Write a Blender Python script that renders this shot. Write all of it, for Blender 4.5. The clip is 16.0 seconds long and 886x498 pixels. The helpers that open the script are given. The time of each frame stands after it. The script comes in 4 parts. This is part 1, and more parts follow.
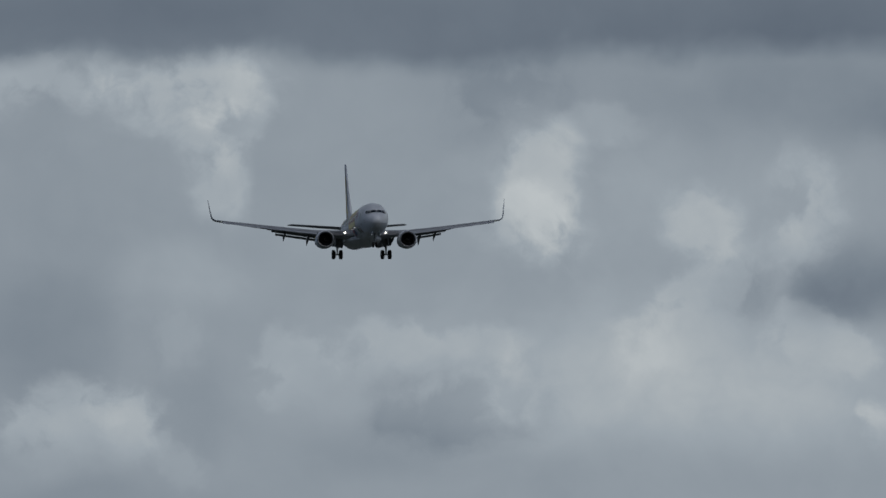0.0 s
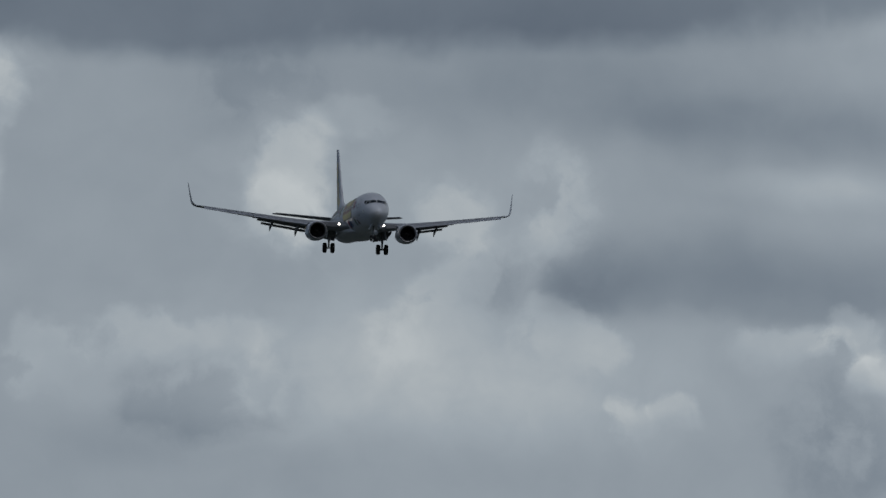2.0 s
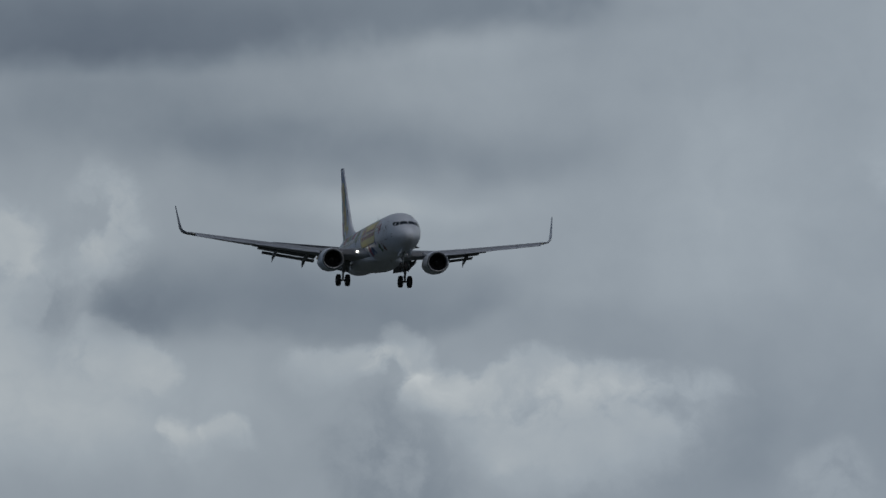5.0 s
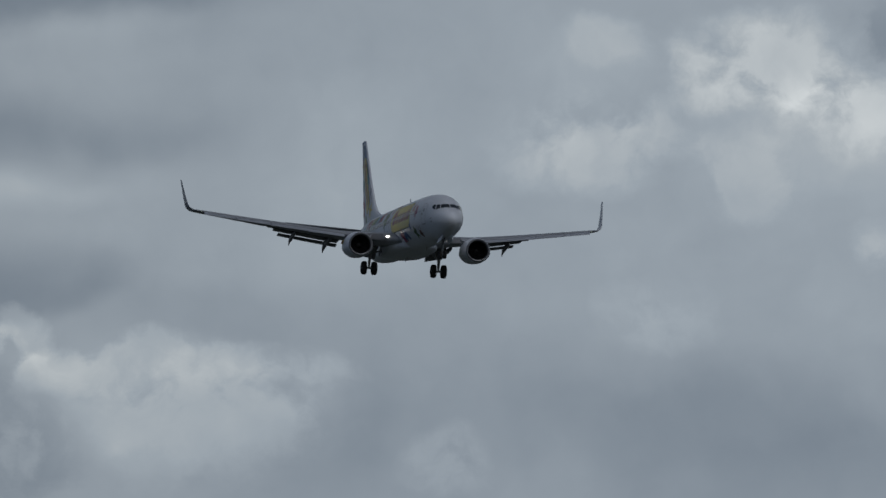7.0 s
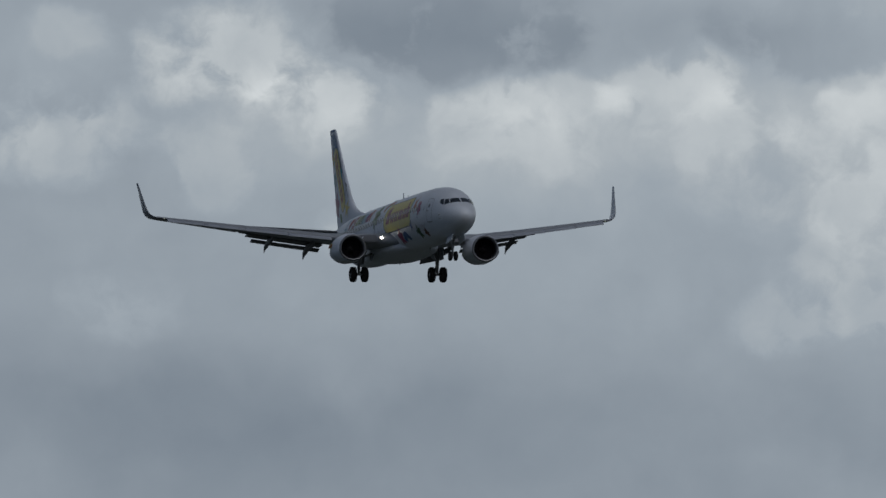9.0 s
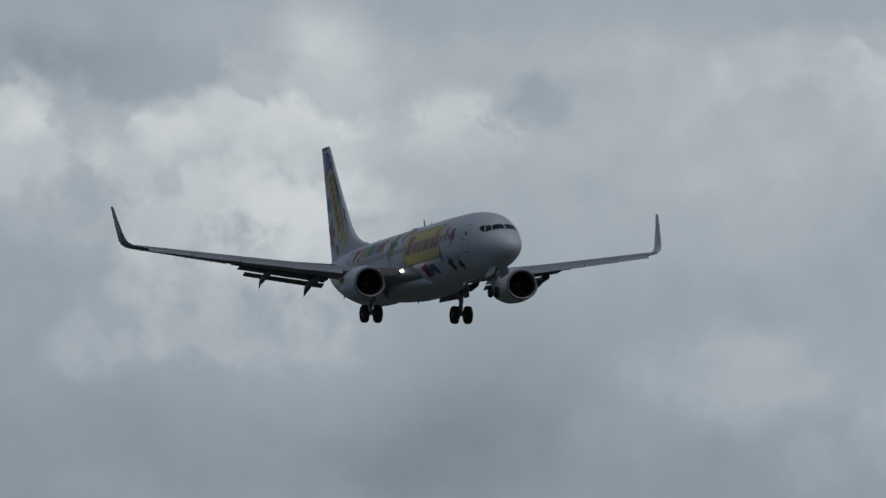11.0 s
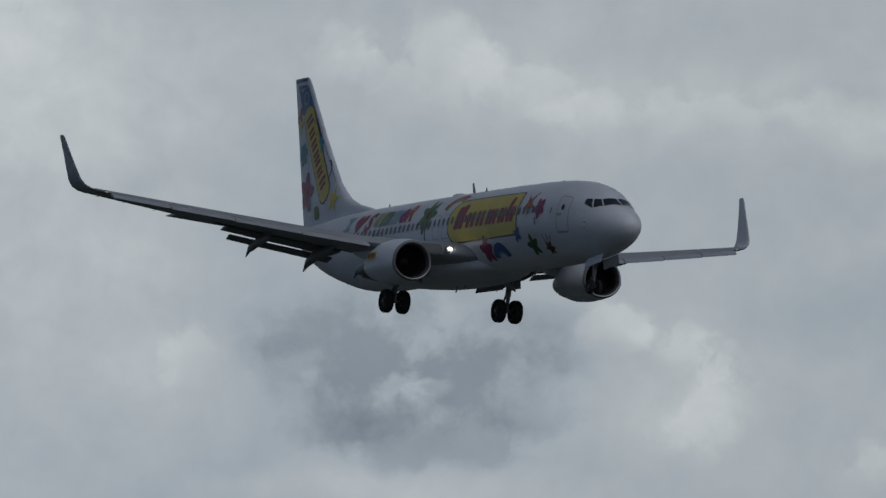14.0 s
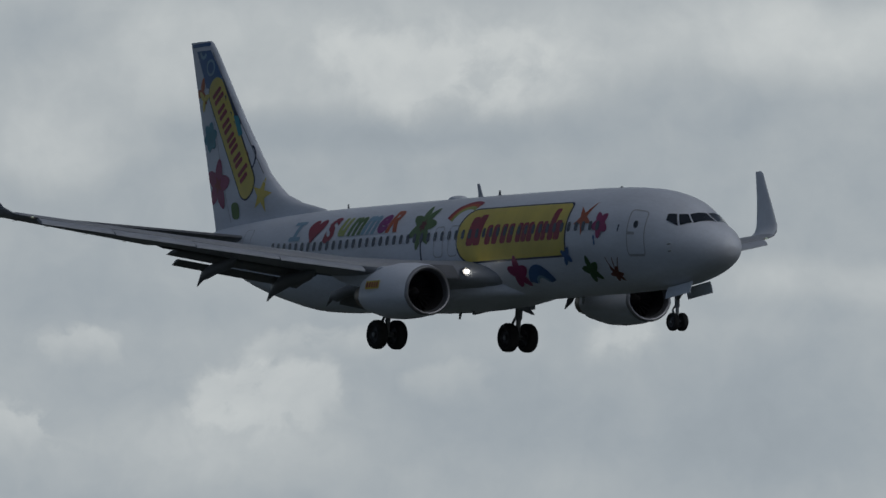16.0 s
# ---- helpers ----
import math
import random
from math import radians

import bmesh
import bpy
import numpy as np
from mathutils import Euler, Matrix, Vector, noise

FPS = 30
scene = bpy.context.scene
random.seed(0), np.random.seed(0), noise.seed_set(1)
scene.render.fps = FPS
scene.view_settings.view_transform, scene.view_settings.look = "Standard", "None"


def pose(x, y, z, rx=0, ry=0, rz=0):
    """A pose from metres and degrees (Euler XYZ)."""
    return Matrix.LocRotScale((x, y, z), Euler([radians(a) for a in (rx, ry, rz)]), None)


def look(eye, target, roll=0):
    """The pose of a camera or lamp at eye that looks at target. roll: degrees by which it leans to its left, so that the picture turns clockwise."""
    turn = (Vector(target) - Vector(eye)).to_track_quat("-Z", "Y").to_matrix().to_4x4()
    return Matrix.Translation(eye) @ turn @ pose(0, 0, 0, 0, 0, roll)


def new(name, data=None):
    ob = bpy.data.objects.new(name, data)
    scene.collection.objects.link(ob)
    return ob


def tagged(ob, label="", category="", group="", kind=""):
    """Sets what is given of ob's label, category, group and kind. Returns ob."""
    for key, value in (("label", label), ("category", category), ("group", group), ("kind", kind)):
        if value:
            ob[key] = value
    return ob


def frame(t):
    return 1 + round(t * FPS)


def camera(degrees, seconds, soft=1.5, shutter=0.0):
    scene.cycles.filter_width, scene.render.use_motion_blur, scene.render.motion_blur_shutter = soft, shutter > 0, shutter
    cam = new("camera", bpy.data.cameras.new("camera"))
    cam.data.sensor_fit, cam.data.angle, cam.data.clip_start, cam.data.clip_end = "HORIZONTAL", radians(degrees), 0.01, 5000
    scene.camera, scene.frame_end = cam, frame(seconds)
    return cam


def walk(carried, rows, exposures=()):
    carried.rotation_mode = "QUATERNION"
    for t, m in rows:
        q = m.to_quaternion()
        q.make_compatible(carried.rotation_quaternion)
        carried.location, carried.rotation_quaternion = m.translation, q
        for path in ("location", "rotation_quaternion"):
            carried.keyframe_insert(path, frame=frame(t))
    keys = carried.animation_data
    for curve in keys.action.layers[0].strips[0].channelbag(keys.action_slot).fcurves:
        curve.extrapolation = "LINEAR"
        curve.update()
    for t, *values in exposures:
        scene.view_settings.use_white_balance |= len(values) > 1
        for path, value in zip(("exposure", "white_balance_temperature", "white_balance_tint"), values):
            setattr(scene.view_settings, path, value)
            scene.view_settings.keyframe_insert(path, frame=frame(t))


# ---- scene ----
# ---- camera and its way: it stands on the grass and turns with the aircraft ----
def aim(az, el, roll):
    return pose(0, 0, 1.7, 90 + el, 0, -az) @ pose(0, 0, 0, 0, 0, roll)


cam = camera(3.8097, 16.0, soft=1.5)
walk(cam, [
    (0, aim(11.073, 3.895, -0.30)),
    (0.5, aim(11.271, 3.888, -0.21)),
    (1, aim(11.537, 3.884, 0.01)),
    (1.5, aim(11.902, 3.864, -0.07)),
    (2, aim(12.149, 3.860, 0.41)),
    (2.5, aim(12.266, 3.893, 0.11)),
    (3, aim(12.425, 3.920, -0.53)),
    (3.5, aim(12.751, 3.979, -0.27)),
    (4, aim(13.125, 3.969, 0.25)),
    (4.5, aim(13.527, 3.955, 0.41)),
    (4.7, aim(13.730, 3.959, 0.06)),
    (6.8, aim(15.519, 3.901, -0.06)),
    (7, aim(15.734, 3.875, 0.29)),
    (7.5, aim(16.266, 3.855, 0.90)),
    (8, aim(16.880, 3.891, 0.23)),
    (8.5, aim(17.485, 3.851, -0.46)),
    (9, aim(18.045, 3.839, -0.04)),
    (9.5, aim(18.634, 3.894, 0.02)),
    (9.7, aim(18.885, 3.919, 0.15)),
    (11.8, aim(22.488, 3.847, -0.63)),
    (12, aim(22.847, 3.826, -0.59)),
    (12.5, aim(23.697, 3.806, -0.05)),
    (13, aim(24.657, 3.822, -0.12)),
    (13.5, aim(26.124, 3.785, -0.42)),
    (14, aim(27.803, 3.721, 0.39)),
    (14.5, aim(29.518, 3.686, 0.25)),
    (15, aim(31.129, 3.687, 0.00)),
    (15.5, aim(33.092, 3.663, 0.45)),
    (16, aim(35.381, 3.605, 0.34)),
], exposures=[(0, 0.0), (16, 0.0)])

# ---- world and sun: a grey, broken overcast ----
SUN_EL, SUN_AZ = 40, 172
world = bpy.data.worlds.new("overcast")
scene.world = world
world.use_nodes = True
wt = world.node_tree
wt.nodes.clear()
w_out = wt.nodes.new("ShaderNodeOutputWorld")
sky = wt.nodes.new("ShaderNodeTexSky")
sky.sky_type, sky.sun_disc = "NISHITA", False
sky.sun_elevation, sky.sun_rotation = radians(SUN_EL), radians(SUN_AZ)
sky_bg = wt.nodes.new("ShaderNodeBackground")
sky_bg.inputs[1].default_value = 0.05
grey_bg = wt.nodes.new("ShaderNodeBackground")
grey_bg.inputs[1].default_value = 0.30
grey_co = wt.nodes.new("ShaderNodeTexCoord")
grey_no = wt.nodes.new("ShaderNodeTexNoise")
grey_no.inputs["Scale"].default_value = 5.0
grey_no.inputs["Detail"].default_value = 6.0
grey_ra = wt.nodes.new("ShaderNodeValToRGB")
grey_ra.color_ramp.elements[0].position, grey_ra.color_ramp.elements[0].color = 0.3, (0.24, 0.33, 0.48, 1)
grey_ra.color_ramp.elements[1].position, grey_ra.color_ramp.elements[1].color = 0.7, (0.57, 0.72, 0.98, 1)
w_mix = wt.nodes.new("ShaderNodeMixShader")
w_mix.inputs[0].default_value = 0.8
wt.links.new(sky.outputs[0], sky_bg.inputs[0])
wt.links.new(grey_co.outputs["Generated"], grey_no.inputs["Vector"])
wt.links.new(grey_no.outputs["Fac"], grey_ra.inputs[0])
wt.links.new(grey_ra.outputs[0], grey_bg.inputs[0])
# the deck is thicker overhead than towards the horizon
grey_xyz = wt.nodes.new("ShaderNodeSeparateXYZ")
grey_up = wt.nodes.new("ShaderNodeMapRange")
grey_up.inputs["From Min"].default_value, grey_up.inputs["From Max"].default_value = 0.0, 0.9
grey_up.inputs["To Min"].default_value, grey_up.inputs["To Max"].default_value = 0.235, 0.075
wt.links.new(grey_co.outputs["Generated"], grey_xyz.inputs[0])
wt.links.new(grey_xyz.outputs[2], grey_up.inputs["Value"])
wt.links.new(grey_up.outputs[0], grey_bg.inputs[1])
wt.links.new(sky_bg.outputs[0], w_mix.inputs[1])
wt.links.new(grey_bg.outputs[0], w_mix.inputs[2])
wt.links.new(w_mix.outputs[0], w_out.inputs[0])
sun_data = bpy.data.lights.new("sun", "SUN")
sun_data.energy, sun_data.angle, sun_data.color = 0.61, radians(50), (1, 0.99, 0.97)
sun = new("sun", sun_data)
sa, se = radians(SUN_AZ), radians(SUN_EL)
sun_dir = Vector((math.sin(sa) * math.cos(se), math.cos(sa) * math.cos(se), math.sin(se)))
sun.matrix_world = look(sun_dir * 100, (0, 0, 0))


# ---- materials ----
def srgb(r, g, b):
    f = lambda c: c / 12.92 if c <= 0.04045 else ((c + 0.055) / 1.055) ** 2.4
    return (f(r / 255), f(g / 255), f(b / 255), 1)


def surface(name, colour, rough=0.5, metal=0.0, vary=0.12, scale=1.2, streak=0.0, bump=0.0, glow=0.0, coat=0.0):
    """A surface with large stains and fine grain, in metres of the thing's own space."""
    m = bpy.data.materials.new(name)
    m.use_nodes = True
    nt = m.node_tree
    b = nt.nodes["Principled BSDF"]
    b.inputs["Metallic"].default_value = metal
    b.inputs["Coat Weight"].default_value = coat
    b.inputs["Coat Roughness"].default_value = 0.12
    co = nt.nodes.new("ShaderNodeTexCoord")
    mp = nt.nodes.new("ShaderNodeMapping")
    mp.inputs["Scale"].default_value = (1 - 0.85 * streak, 1, 1)
    big = nt.nodes.new("ShaderNodeTexNoise")
    big.inputs["Scale"].default_value, big.inputs["Detail"].default_value = scale, 4
    fine = nt.nodes.new("ShaderNodeTexNoise")
    fine.inputs["Scale"].default_value, fine.inputs["Detail"].default_value = scale * 14, 3
    add = nt.nodes.new("ShaderNodeMath")
    add.operation = "MULTIPLY_ADD"
    add.inputs[1].default_value = 0.35
    ramp = nt.nodes.new("ShaderNodeValToRGB")
    lo = tuple(c * (1 - vary) for c in colour[:3]) + (1,)
    hi = tuple(min(1, c * (1 + vary * 0.6)) for c in colour[:3]) + (1,)
    ramp.color_ramp.elements[0].position, ramp.color_ramp.elements[0].color = 0.45, lo
    ramp.color_ramp.elements[1].position, ramp.color_ramp.elements[1].color = 0.9, hi
    rr = nt.nodes.new("ShaderNodeMapRange")
    rr.inputs["To Min"].default_value, rr.inputs["To Max"].default_value = max(0.04, rough - 0.08), min(1, rough + 0.1)
    nt.links.new(co.outputs["Object"], mp.inputs["Vector"])
    nt.links.new(mp.outputs[0], big.inputs["Vector"])
    nt.links.new(mp.outputs[0], fine.inputs["Vector"])
    nt.links.new(fine.outputs["Fac"], add.inputs[0])
    nt.links.new(big.outputs["Fac"], add.inputs[2])
    nt.links.new(add.outputs[0], ramp.inputs[0])
    nt.links.new(ramp.outputs[0], b.inputs["Base Color"])
    nt.links.new(big.outputs["Fac"], rr.inputs["Value"])
    nt.links.new(rr.outputs[0], b.inputs["Roughness"])
    if bump:
        bp = nt.nodes.new("ShaderNodeBump")
        bp.inputs["Strength"].default_value, bp.inputs["Distance"].default_value = bump, 0.02
        nt.links.new(fine.outputs["Fac"], bp.inputs["Height"])
        nt.links.new(bp.outputs[0], b.inputs["Normal"])
    if glow:
        b.inputs["Emission Color"].default_value = (1.0, 0.93, 0.80, 1)
        b.inputs["Emission Strength"].default_value = glow
    return m


M_WHITE = surface("white_paint", (0.71, 0.75, 0.83, 1), 0.4, vary=0.14, scale=0.7, streak=0.8)
M_GREY = surface("grey_wing_paint", (0.30, 0.32, 0.36, 1), 0.42, vary=0.16, scale=0.8, streak=0.6)
# wing grey made darker: the shade under the flaps is in this colour
M_FLAP = surface("shaded_flap_paint", (0.17, 0.175, 0.19, 1), 0.45, vary=0.22, scale=1.2, streak=0.6)
M_SLAT = surface("pale_slat_paint", (0.35, 0.38, 0.44, 1), 0.4, vary=0.14, scale=1.5)
M_DARKG = surface("flap_bay_shade", (0.10, 0.105, 0.11, 1), 0.6, vary=0.3, scale=2)
M_METAL = surface("bare_metal", (0.30, 0.31, 0.34, 1), 0.55, metal=1.0, vary=0.12, scale=2)
M_HOT = surface("scorched_metal", (0.28, 0.25, 0.22, 1), 0.42, metal=1.0, vary=0.3, scale=3)
M_STEEL = surface("gear_steel", (0.24, 0.25, 0.26, 1), 0.45, metal=0.4, vary=0.3, scale=5)
M_RUBBER = surface("tyre_rubber", (0.022, 0.022, 0.023, 1), 0.85, vary=0.3, scale=6, bump=0.3)
M_BLACK = surface("inlet_black", (0.025, 0.025, 0.028, 1), 0.55, vary=0.3, scale=4)
M_FAN = surface("fan_blade", (0.05, 0.05, 0.06, 1), 0.5, metal=0.8, vary=0.2, scale=5)
M_GLASS = surface("window_glass", (0.03, 0.035, 0.045, 1), 0.15, vary=0.2, scale=3)
M_CABIN = surface("cabin_window_glass", (0.10, 0.11, 0.135, 1), 0.2, vary=0.2, scale=3)
M_RIM = surface("wheel_rim_metal", (0.07, 0.07, 0.075, 1), 0.5, metal=0.3, vary=0.3, scale=5)
M_PALE = surface("winglet_inner_white", (0.70, 0.73, 0.78, 1), 0.38, vary=0.1, scale=1.5)
M_SEAM = surface("door_seam", (0.42, 0.43, 0.46, 1), 0.5, vary=0.2, scale=4)
M_SILVER = surface("winglet_grey", (0.36, 0.385, 0.44, 1), 0.35, vary=0.14, scale=1.5)
M_LAMP = surface("lamp_lens", (0.95, 0.85, 0.62, 1), 0.1, vary=0.05, glow=10)
M_NAV = surface("nav_light_lens", (0.5, 0.8, 0.6, 1), 0.1, vary=0.05, glow=0.12)
M_RED = surface("red_paint", (0.30, 0.03, 0.05, 1), 0.38, vary=0.15)
M_ORANGE = surface("orange_paint", (0.45, 0.10, 0.03, 1), 0.38, vary=0.2)
M_YELLOW = surface("yellow_paint", (0.69, 0.56, 0.12, 1), 0.38, vary=0.12)
M_MAGENTA = surface("magenta_paint", (0.32, 0.03, 0.13, 1), 0.38, vary=0.2)
M_GREEN = surface("green_paint", (0.11, 0.19, 0.06, 1), 0.38, vary=0.3)
M_LIME = surface("lime_paint", (0.36, 0.42, 0.12, 1), 0.38, vary=0.2)
M_BLUE = surface("blue_paint", (0.05, 0.14, 0.34, 1), 0.38, vary=0.2)
M_SKYB = surface("light_blue_paint", (0.24, 0.40, 0.53, 1), 0.38, vary=0.2)
M_TEAL = surface("teal_paint", (0.04, 0.27, 0.36, 1), 0.38, vary=0.2)
M_PURPLE = surface("purple_paint", (0.26, 0.04, 0.19, 1), 0.38, vary=0.2)
M_TRUNK = surface("dark_blue_paint", (0.025, 0.035, 0.09, 1), 0.4, vary=0.2)
M_DKGREEN = surface("dark_green_paint", (0.04, 0.11, 0.04, 1), 0.4, vary=0.3)
M_BROWN = surface("brown_paint", (0.15, 0.04, 0.03, 1), 0.4, vary=0.3)
M_GRASS = surface("grass", (0.064, 0.074, 0.062, 1), 0.9, vary=0.4, scale=0.05)
# haze over the far jet is put in as a nearly transparent grey
M_HAZE = surface("grey_with_haze_alpha", (0.36, 0.39, 0.44, 1), 0.6, vary=0.1)
M_HAZE.node_tree.nodes["Principled BSDF"].inputs["Alpha"].default_value = 0.13


# ---- sky backdrop: banks of cloud far behind everything ----
def cloud_material(west, east):
    """Grey sky by azimuth and elevation, with the clouds that reach between two azimuths:
    soft veils, ragged banks, and billows with one crisp edge."""
    m = bpy.data.materials.new("cloud_banks")
    m.use_nodes = True
    nt = m.node_tree
    nt.nodes.clear()
    N, L = nt.nodes.new, nt.links.new
    uv = N("ShaderNodeUVMap")
    uv.uv_map = "sky"

    def warp(src, scale, amount, detail):
        n = N("ShaderNodeTexNoise")
        n.inputs["Scale"].default_value, n.inputs["Detail"].default_value, n.inputs["Roughness"].default_value = scale, detail, 0.55
        L(uv.outputs[0], n.inputs["Vector"])
        v = N("ShaderNodeVectorMath")
        v.operation = "MULTIPLY_ADD"
        v.inputs[1].default_value = (amount, amount, 0)
        L(n.outputs["Color"], v.inputs[0])
        L(src, v.inputs[2])
        c = N("ShaderNodeVectorMath")
        c.operation = "SUBTRACT"
        c.inputs[1].default_value = (amount / 2, amount / 2, 0)
        L(v.outputs[0], c.inputs[0])
        return c.outputs[0]

    soft = warp(uv.outputs[0], 1.4, 0.20, 2)
    hard = warp(soft, 5.0, 0.13, 4)

    def centred(src, scale, detail, rough, amount):
        n = N("ShaderNodeTexNoise")
        n.inputs["Scale"].default_value, n.inputs["Detail"].default_value, n.inputs["Roughness"].default_value = scale, detail, rough
        L(src, n.inputs["Vector"])
        c = N("ShaderNodeMath")
        c.operation = "MULTIPLY_ADD"
        c.inputs[1].default_value, c.inputs[2].default_value = amount, -amount / 2
        L(n.outputs["Fac"], c.inputs[0])
        return c.outputs[0]

    def ranged(value, lo, hi, to_lo, to_hi):
        r = N("ShaderNodeMapRange")
        r.interpolation_type = "SMOOTHSTEP"
        r.inputs["From Min"].default_value, r.inputs["From Max"].default_value = lo, hi
        r.inputs["To Min"].default_value, r.inputs["To Max"].default_value = to_lo, to_hi
        L(value, r.inputs["Value"])
        return r.outputs[0]

    def calc(operation, a, b):
        n = N("ShaderNodeMath")
        n.operation = operation
        L(a, n.inputs[0])
        L(b, n.inputs[1])
        return n.outputs[0]

    rag_soft = centred(soft, 1.5, 4, 0.5, 1.6)
    rag_mid = centred(hard, 2.8, 7, 0.56, 5.6)
    rag_hard = centred(hard, 3.4, 7, 0.55, 4.0)
    # paler towards the east
    sep = N("ShaderNodeSeparateXYZ")
    L(uv.outputs[0], sep.inputs[0])
    base = N("ShaderNodeMapRange")
    base.inputs["From Min"].default_value, base.inputs["From Max"].default_value = 9, 29
    base.inputs["To Min"].default_value, base.inputs["To Max"].default_value = BASE_LEFT, BASE_RIGHT
    L(sep.outputs[0], base.inputs["Value"])
    state = {"sum": base.outputs[0]}

    def plus(value):
        state["sum"] = calc("ADD", state["sum"], value)

    def patch(src, rag, az, el, half_w, half_h, grow, turn):
        """1 in the middle of a ragged ellipse, 0 outside it; and its own space."""
        mp = N("ShaderNodeMapping")
        mp.vector_type = "TEXTURE"
        mp.inputs["Location"].default_value = (az, el, 0)
        mp.inputs["Rotation"].default_value = (0, 0, radians(turn))
        mp.inputs["Scale"].default_value = (half_w * grow, half_h * grow, 1)
        L(src, mp.inputs["Vector"])
        g = N("ShaderNodeTexGradient")
        g.gradient_type = "SPHERICAL"
        L(mp.outputs[0], g.inputs[0])
        e = N("ShaderNodeMath")
        e.operation = "MULTIPLY_ADD"
        L(g.outputs["Fac"], e.inputs[0])
        L(rag, e.inputs[1])
        L(g.outputs["Fac"], e.inputs[2])
        return e.outputs[0], mp.outputs[0]

    def reaches(az, half_w, half_h):
        far = 1.6 * max(half_w, half_h) + 0.3
        return az + far > west and az - far < east

    def veil(az, el, half_w, half_h, light, turn=0):
        if reaches(az, half_w, half_h):
            plus(ranged(patch(soft, rag_soft, az, el, half_w, half_h, 1.5, turn)[0], 0.0, 0.85, 0, light))

    def bank(az, el, half_w, half_h, light, turn=0):
        if reaches(az, half_w, half_h):
            plus(ranged(patch(hard, rag_mid, az, el, half_w, half_h, 1.75, turn)[0], 0.05, 0.75, 0, light))

    def billow(az, el, half_w, half_h, light, turn=0):
        if not reaches(az, half_w, half_h):
            return
        d, own = patch(hard, rag_hard, az, el, half_w, half_h, 1.55, turn)
        s = N("ShaderNodeSeparateXYZ")
        L(own, s.inputs[0])
        plus(calc("MULTIPLY", ranged(d, 0.20, 0.56, 0, light), ranged(s.outputs[1], -0.7, 0.3, 0, 1)))

    def shelf(az, el, half_w, half_h, light, turn=0):
        """Like a billow, with a smooth edge."""
        if not reaches(az, half_w, half_h):
            return
        d, own = patch(soft, rag_soft, az, el, half_w, half_h, 1.55, turn)
        s = N("ShaderNodeSeparateXYZ")
        L(own, s.inputs[0])
        plus(calc("MULTIPLY", ranged(d, 0.22, 0.48, 0, light), ranged(s.outputs[1], -0.7, 0.3, 0, 1)))

    veil(9.31, 3.52, 0.32, 0.29, -11)
    bank(9.31, 4.61, 0.32, 0.12, 16)
    veil(9.52, 2.82, 0.49, 0.10, -8)
    billow(9.53, 3.13, 0.36, 0.23, 21)
    bank(9.60, 3.30, 0.17, 0.09, 7)
    billow(9.82, 3.03, 0.27, 0.15, 9, -30)
    bank(9.89, 3.49, 0.17, 0.11, 7)
    veil(9.90, 4.95, 1.21, 0.15, -4)
    veil(9.94, 3.76, 0.32, 0.15, 10)
    bank(9.97, 4.57, 0.32, 0.15, 21)
    veil(10.01, 3.22, 0.22, 0.22, -6)
    bank(10.10, 4.27, 0.12, 0.22, 19, 10)
    billow(10.13, 4.49, 0.27, 0.17, 12, -90)
    billow(10.45, 3.39, 0.17, 0.19, 12, 50)
    veil(10.86, 3.05, 0.44, 0.15, -8)
    shelf(10.87, 5.08, 3.64, 0.38, -30, 180)
    billow(10.99, 3.44, 0.44, 0.15, 12)
    bank(11.16, 3.22, 0.32, 0.15, -14)
    bank(11.36, 4.52, 0.27, 0.15, -11)
    bank(11.43, 3.99, 0.19, 0.12, 12)
    billow(11.45, 3.29, 0.15, 0.15, 9, 60)
    bank(11.50, 4.16, 0.17, 0.27, 22)
    bank(11.50, 4.16, 0.29, 0.34, 4)
    veil(11.60, 3.38, 1.09, 0.34, 15)
    bank(11.75, 4.16, 0.09, 0.19, -5)
    bank(11.80, 4.43, 0.17, 0.07, 9)
    bank(11.91, 3.53, 0.12, 0.06, 9)
    veil(12.09, 4.04, 0.85, 0.29, 6)
    bank(12.16, 3.99, 0.15, 0.15, 18)
    veil(12.20, 3.26, 0.85, 0.27, 9)
    billow(12.21, 3.58, 0.39, 0.24, 13, 30)
    bank(12.52, 3.89, 0.17, 0.10, 9)
    bank(12.55, 3.74, 0.32, 0.15, -6)
    bank(12.65, 4.06, 0.15, 0.19, 16)
    billow(12.69, 3.48, 0.22, 0.19, 14, -20)
    veil(12.70, 3.29, 0.73, 0.29, 7)
    veil(12.77, 4.64, 0.53, 0.24, -6)
    veil(12.83, 4.73, 1.82, 0.41, -8)
    veil(12.87, 3.79, 0.27, 0.27, -4)
    billow(12.92, 3.15, 0.10, 0.06, 9)
    veil(12.96, 4.48, 0.97, 0.15, -6)
    billow(12.97, 3.12, 0.10, 0.15, 12, 40)
    veil(13.08, 4.18, 0.61, 0.29, -6)
    billow(13.16, 3.16, 0.11, 0.07, 14)
    veil(13.32, 3.77, 1.02, 0.19, -11)
    shelf(13.44, 3.77, 0.85, 0.24, -13, 180)
    billow(13.68, 3.42, 0.27, 0.12, 15)
    veil(13.81, 4.13, 0.49, 0.07, 10)
    veil(13.81, 4.37, 1.09, 0.15, -11)
    billow(13.90, 3.45, 0.15, 0.15, 18)
    bank(13.92, 3.03, 0.27, 0.22, -13)
    veil(13.92, 4.18, 0.24, 0.07, 9)
    veil(14.05, 4.93, 0.61, 0.15, 8)
    veil(14.06, 4.73, 0.49, 0.22, 8)
    billow(14.11, 3.30, 0.22, 0.12, 10)
    veil(14.19, 4.36, 0.61, 0.10, -7)
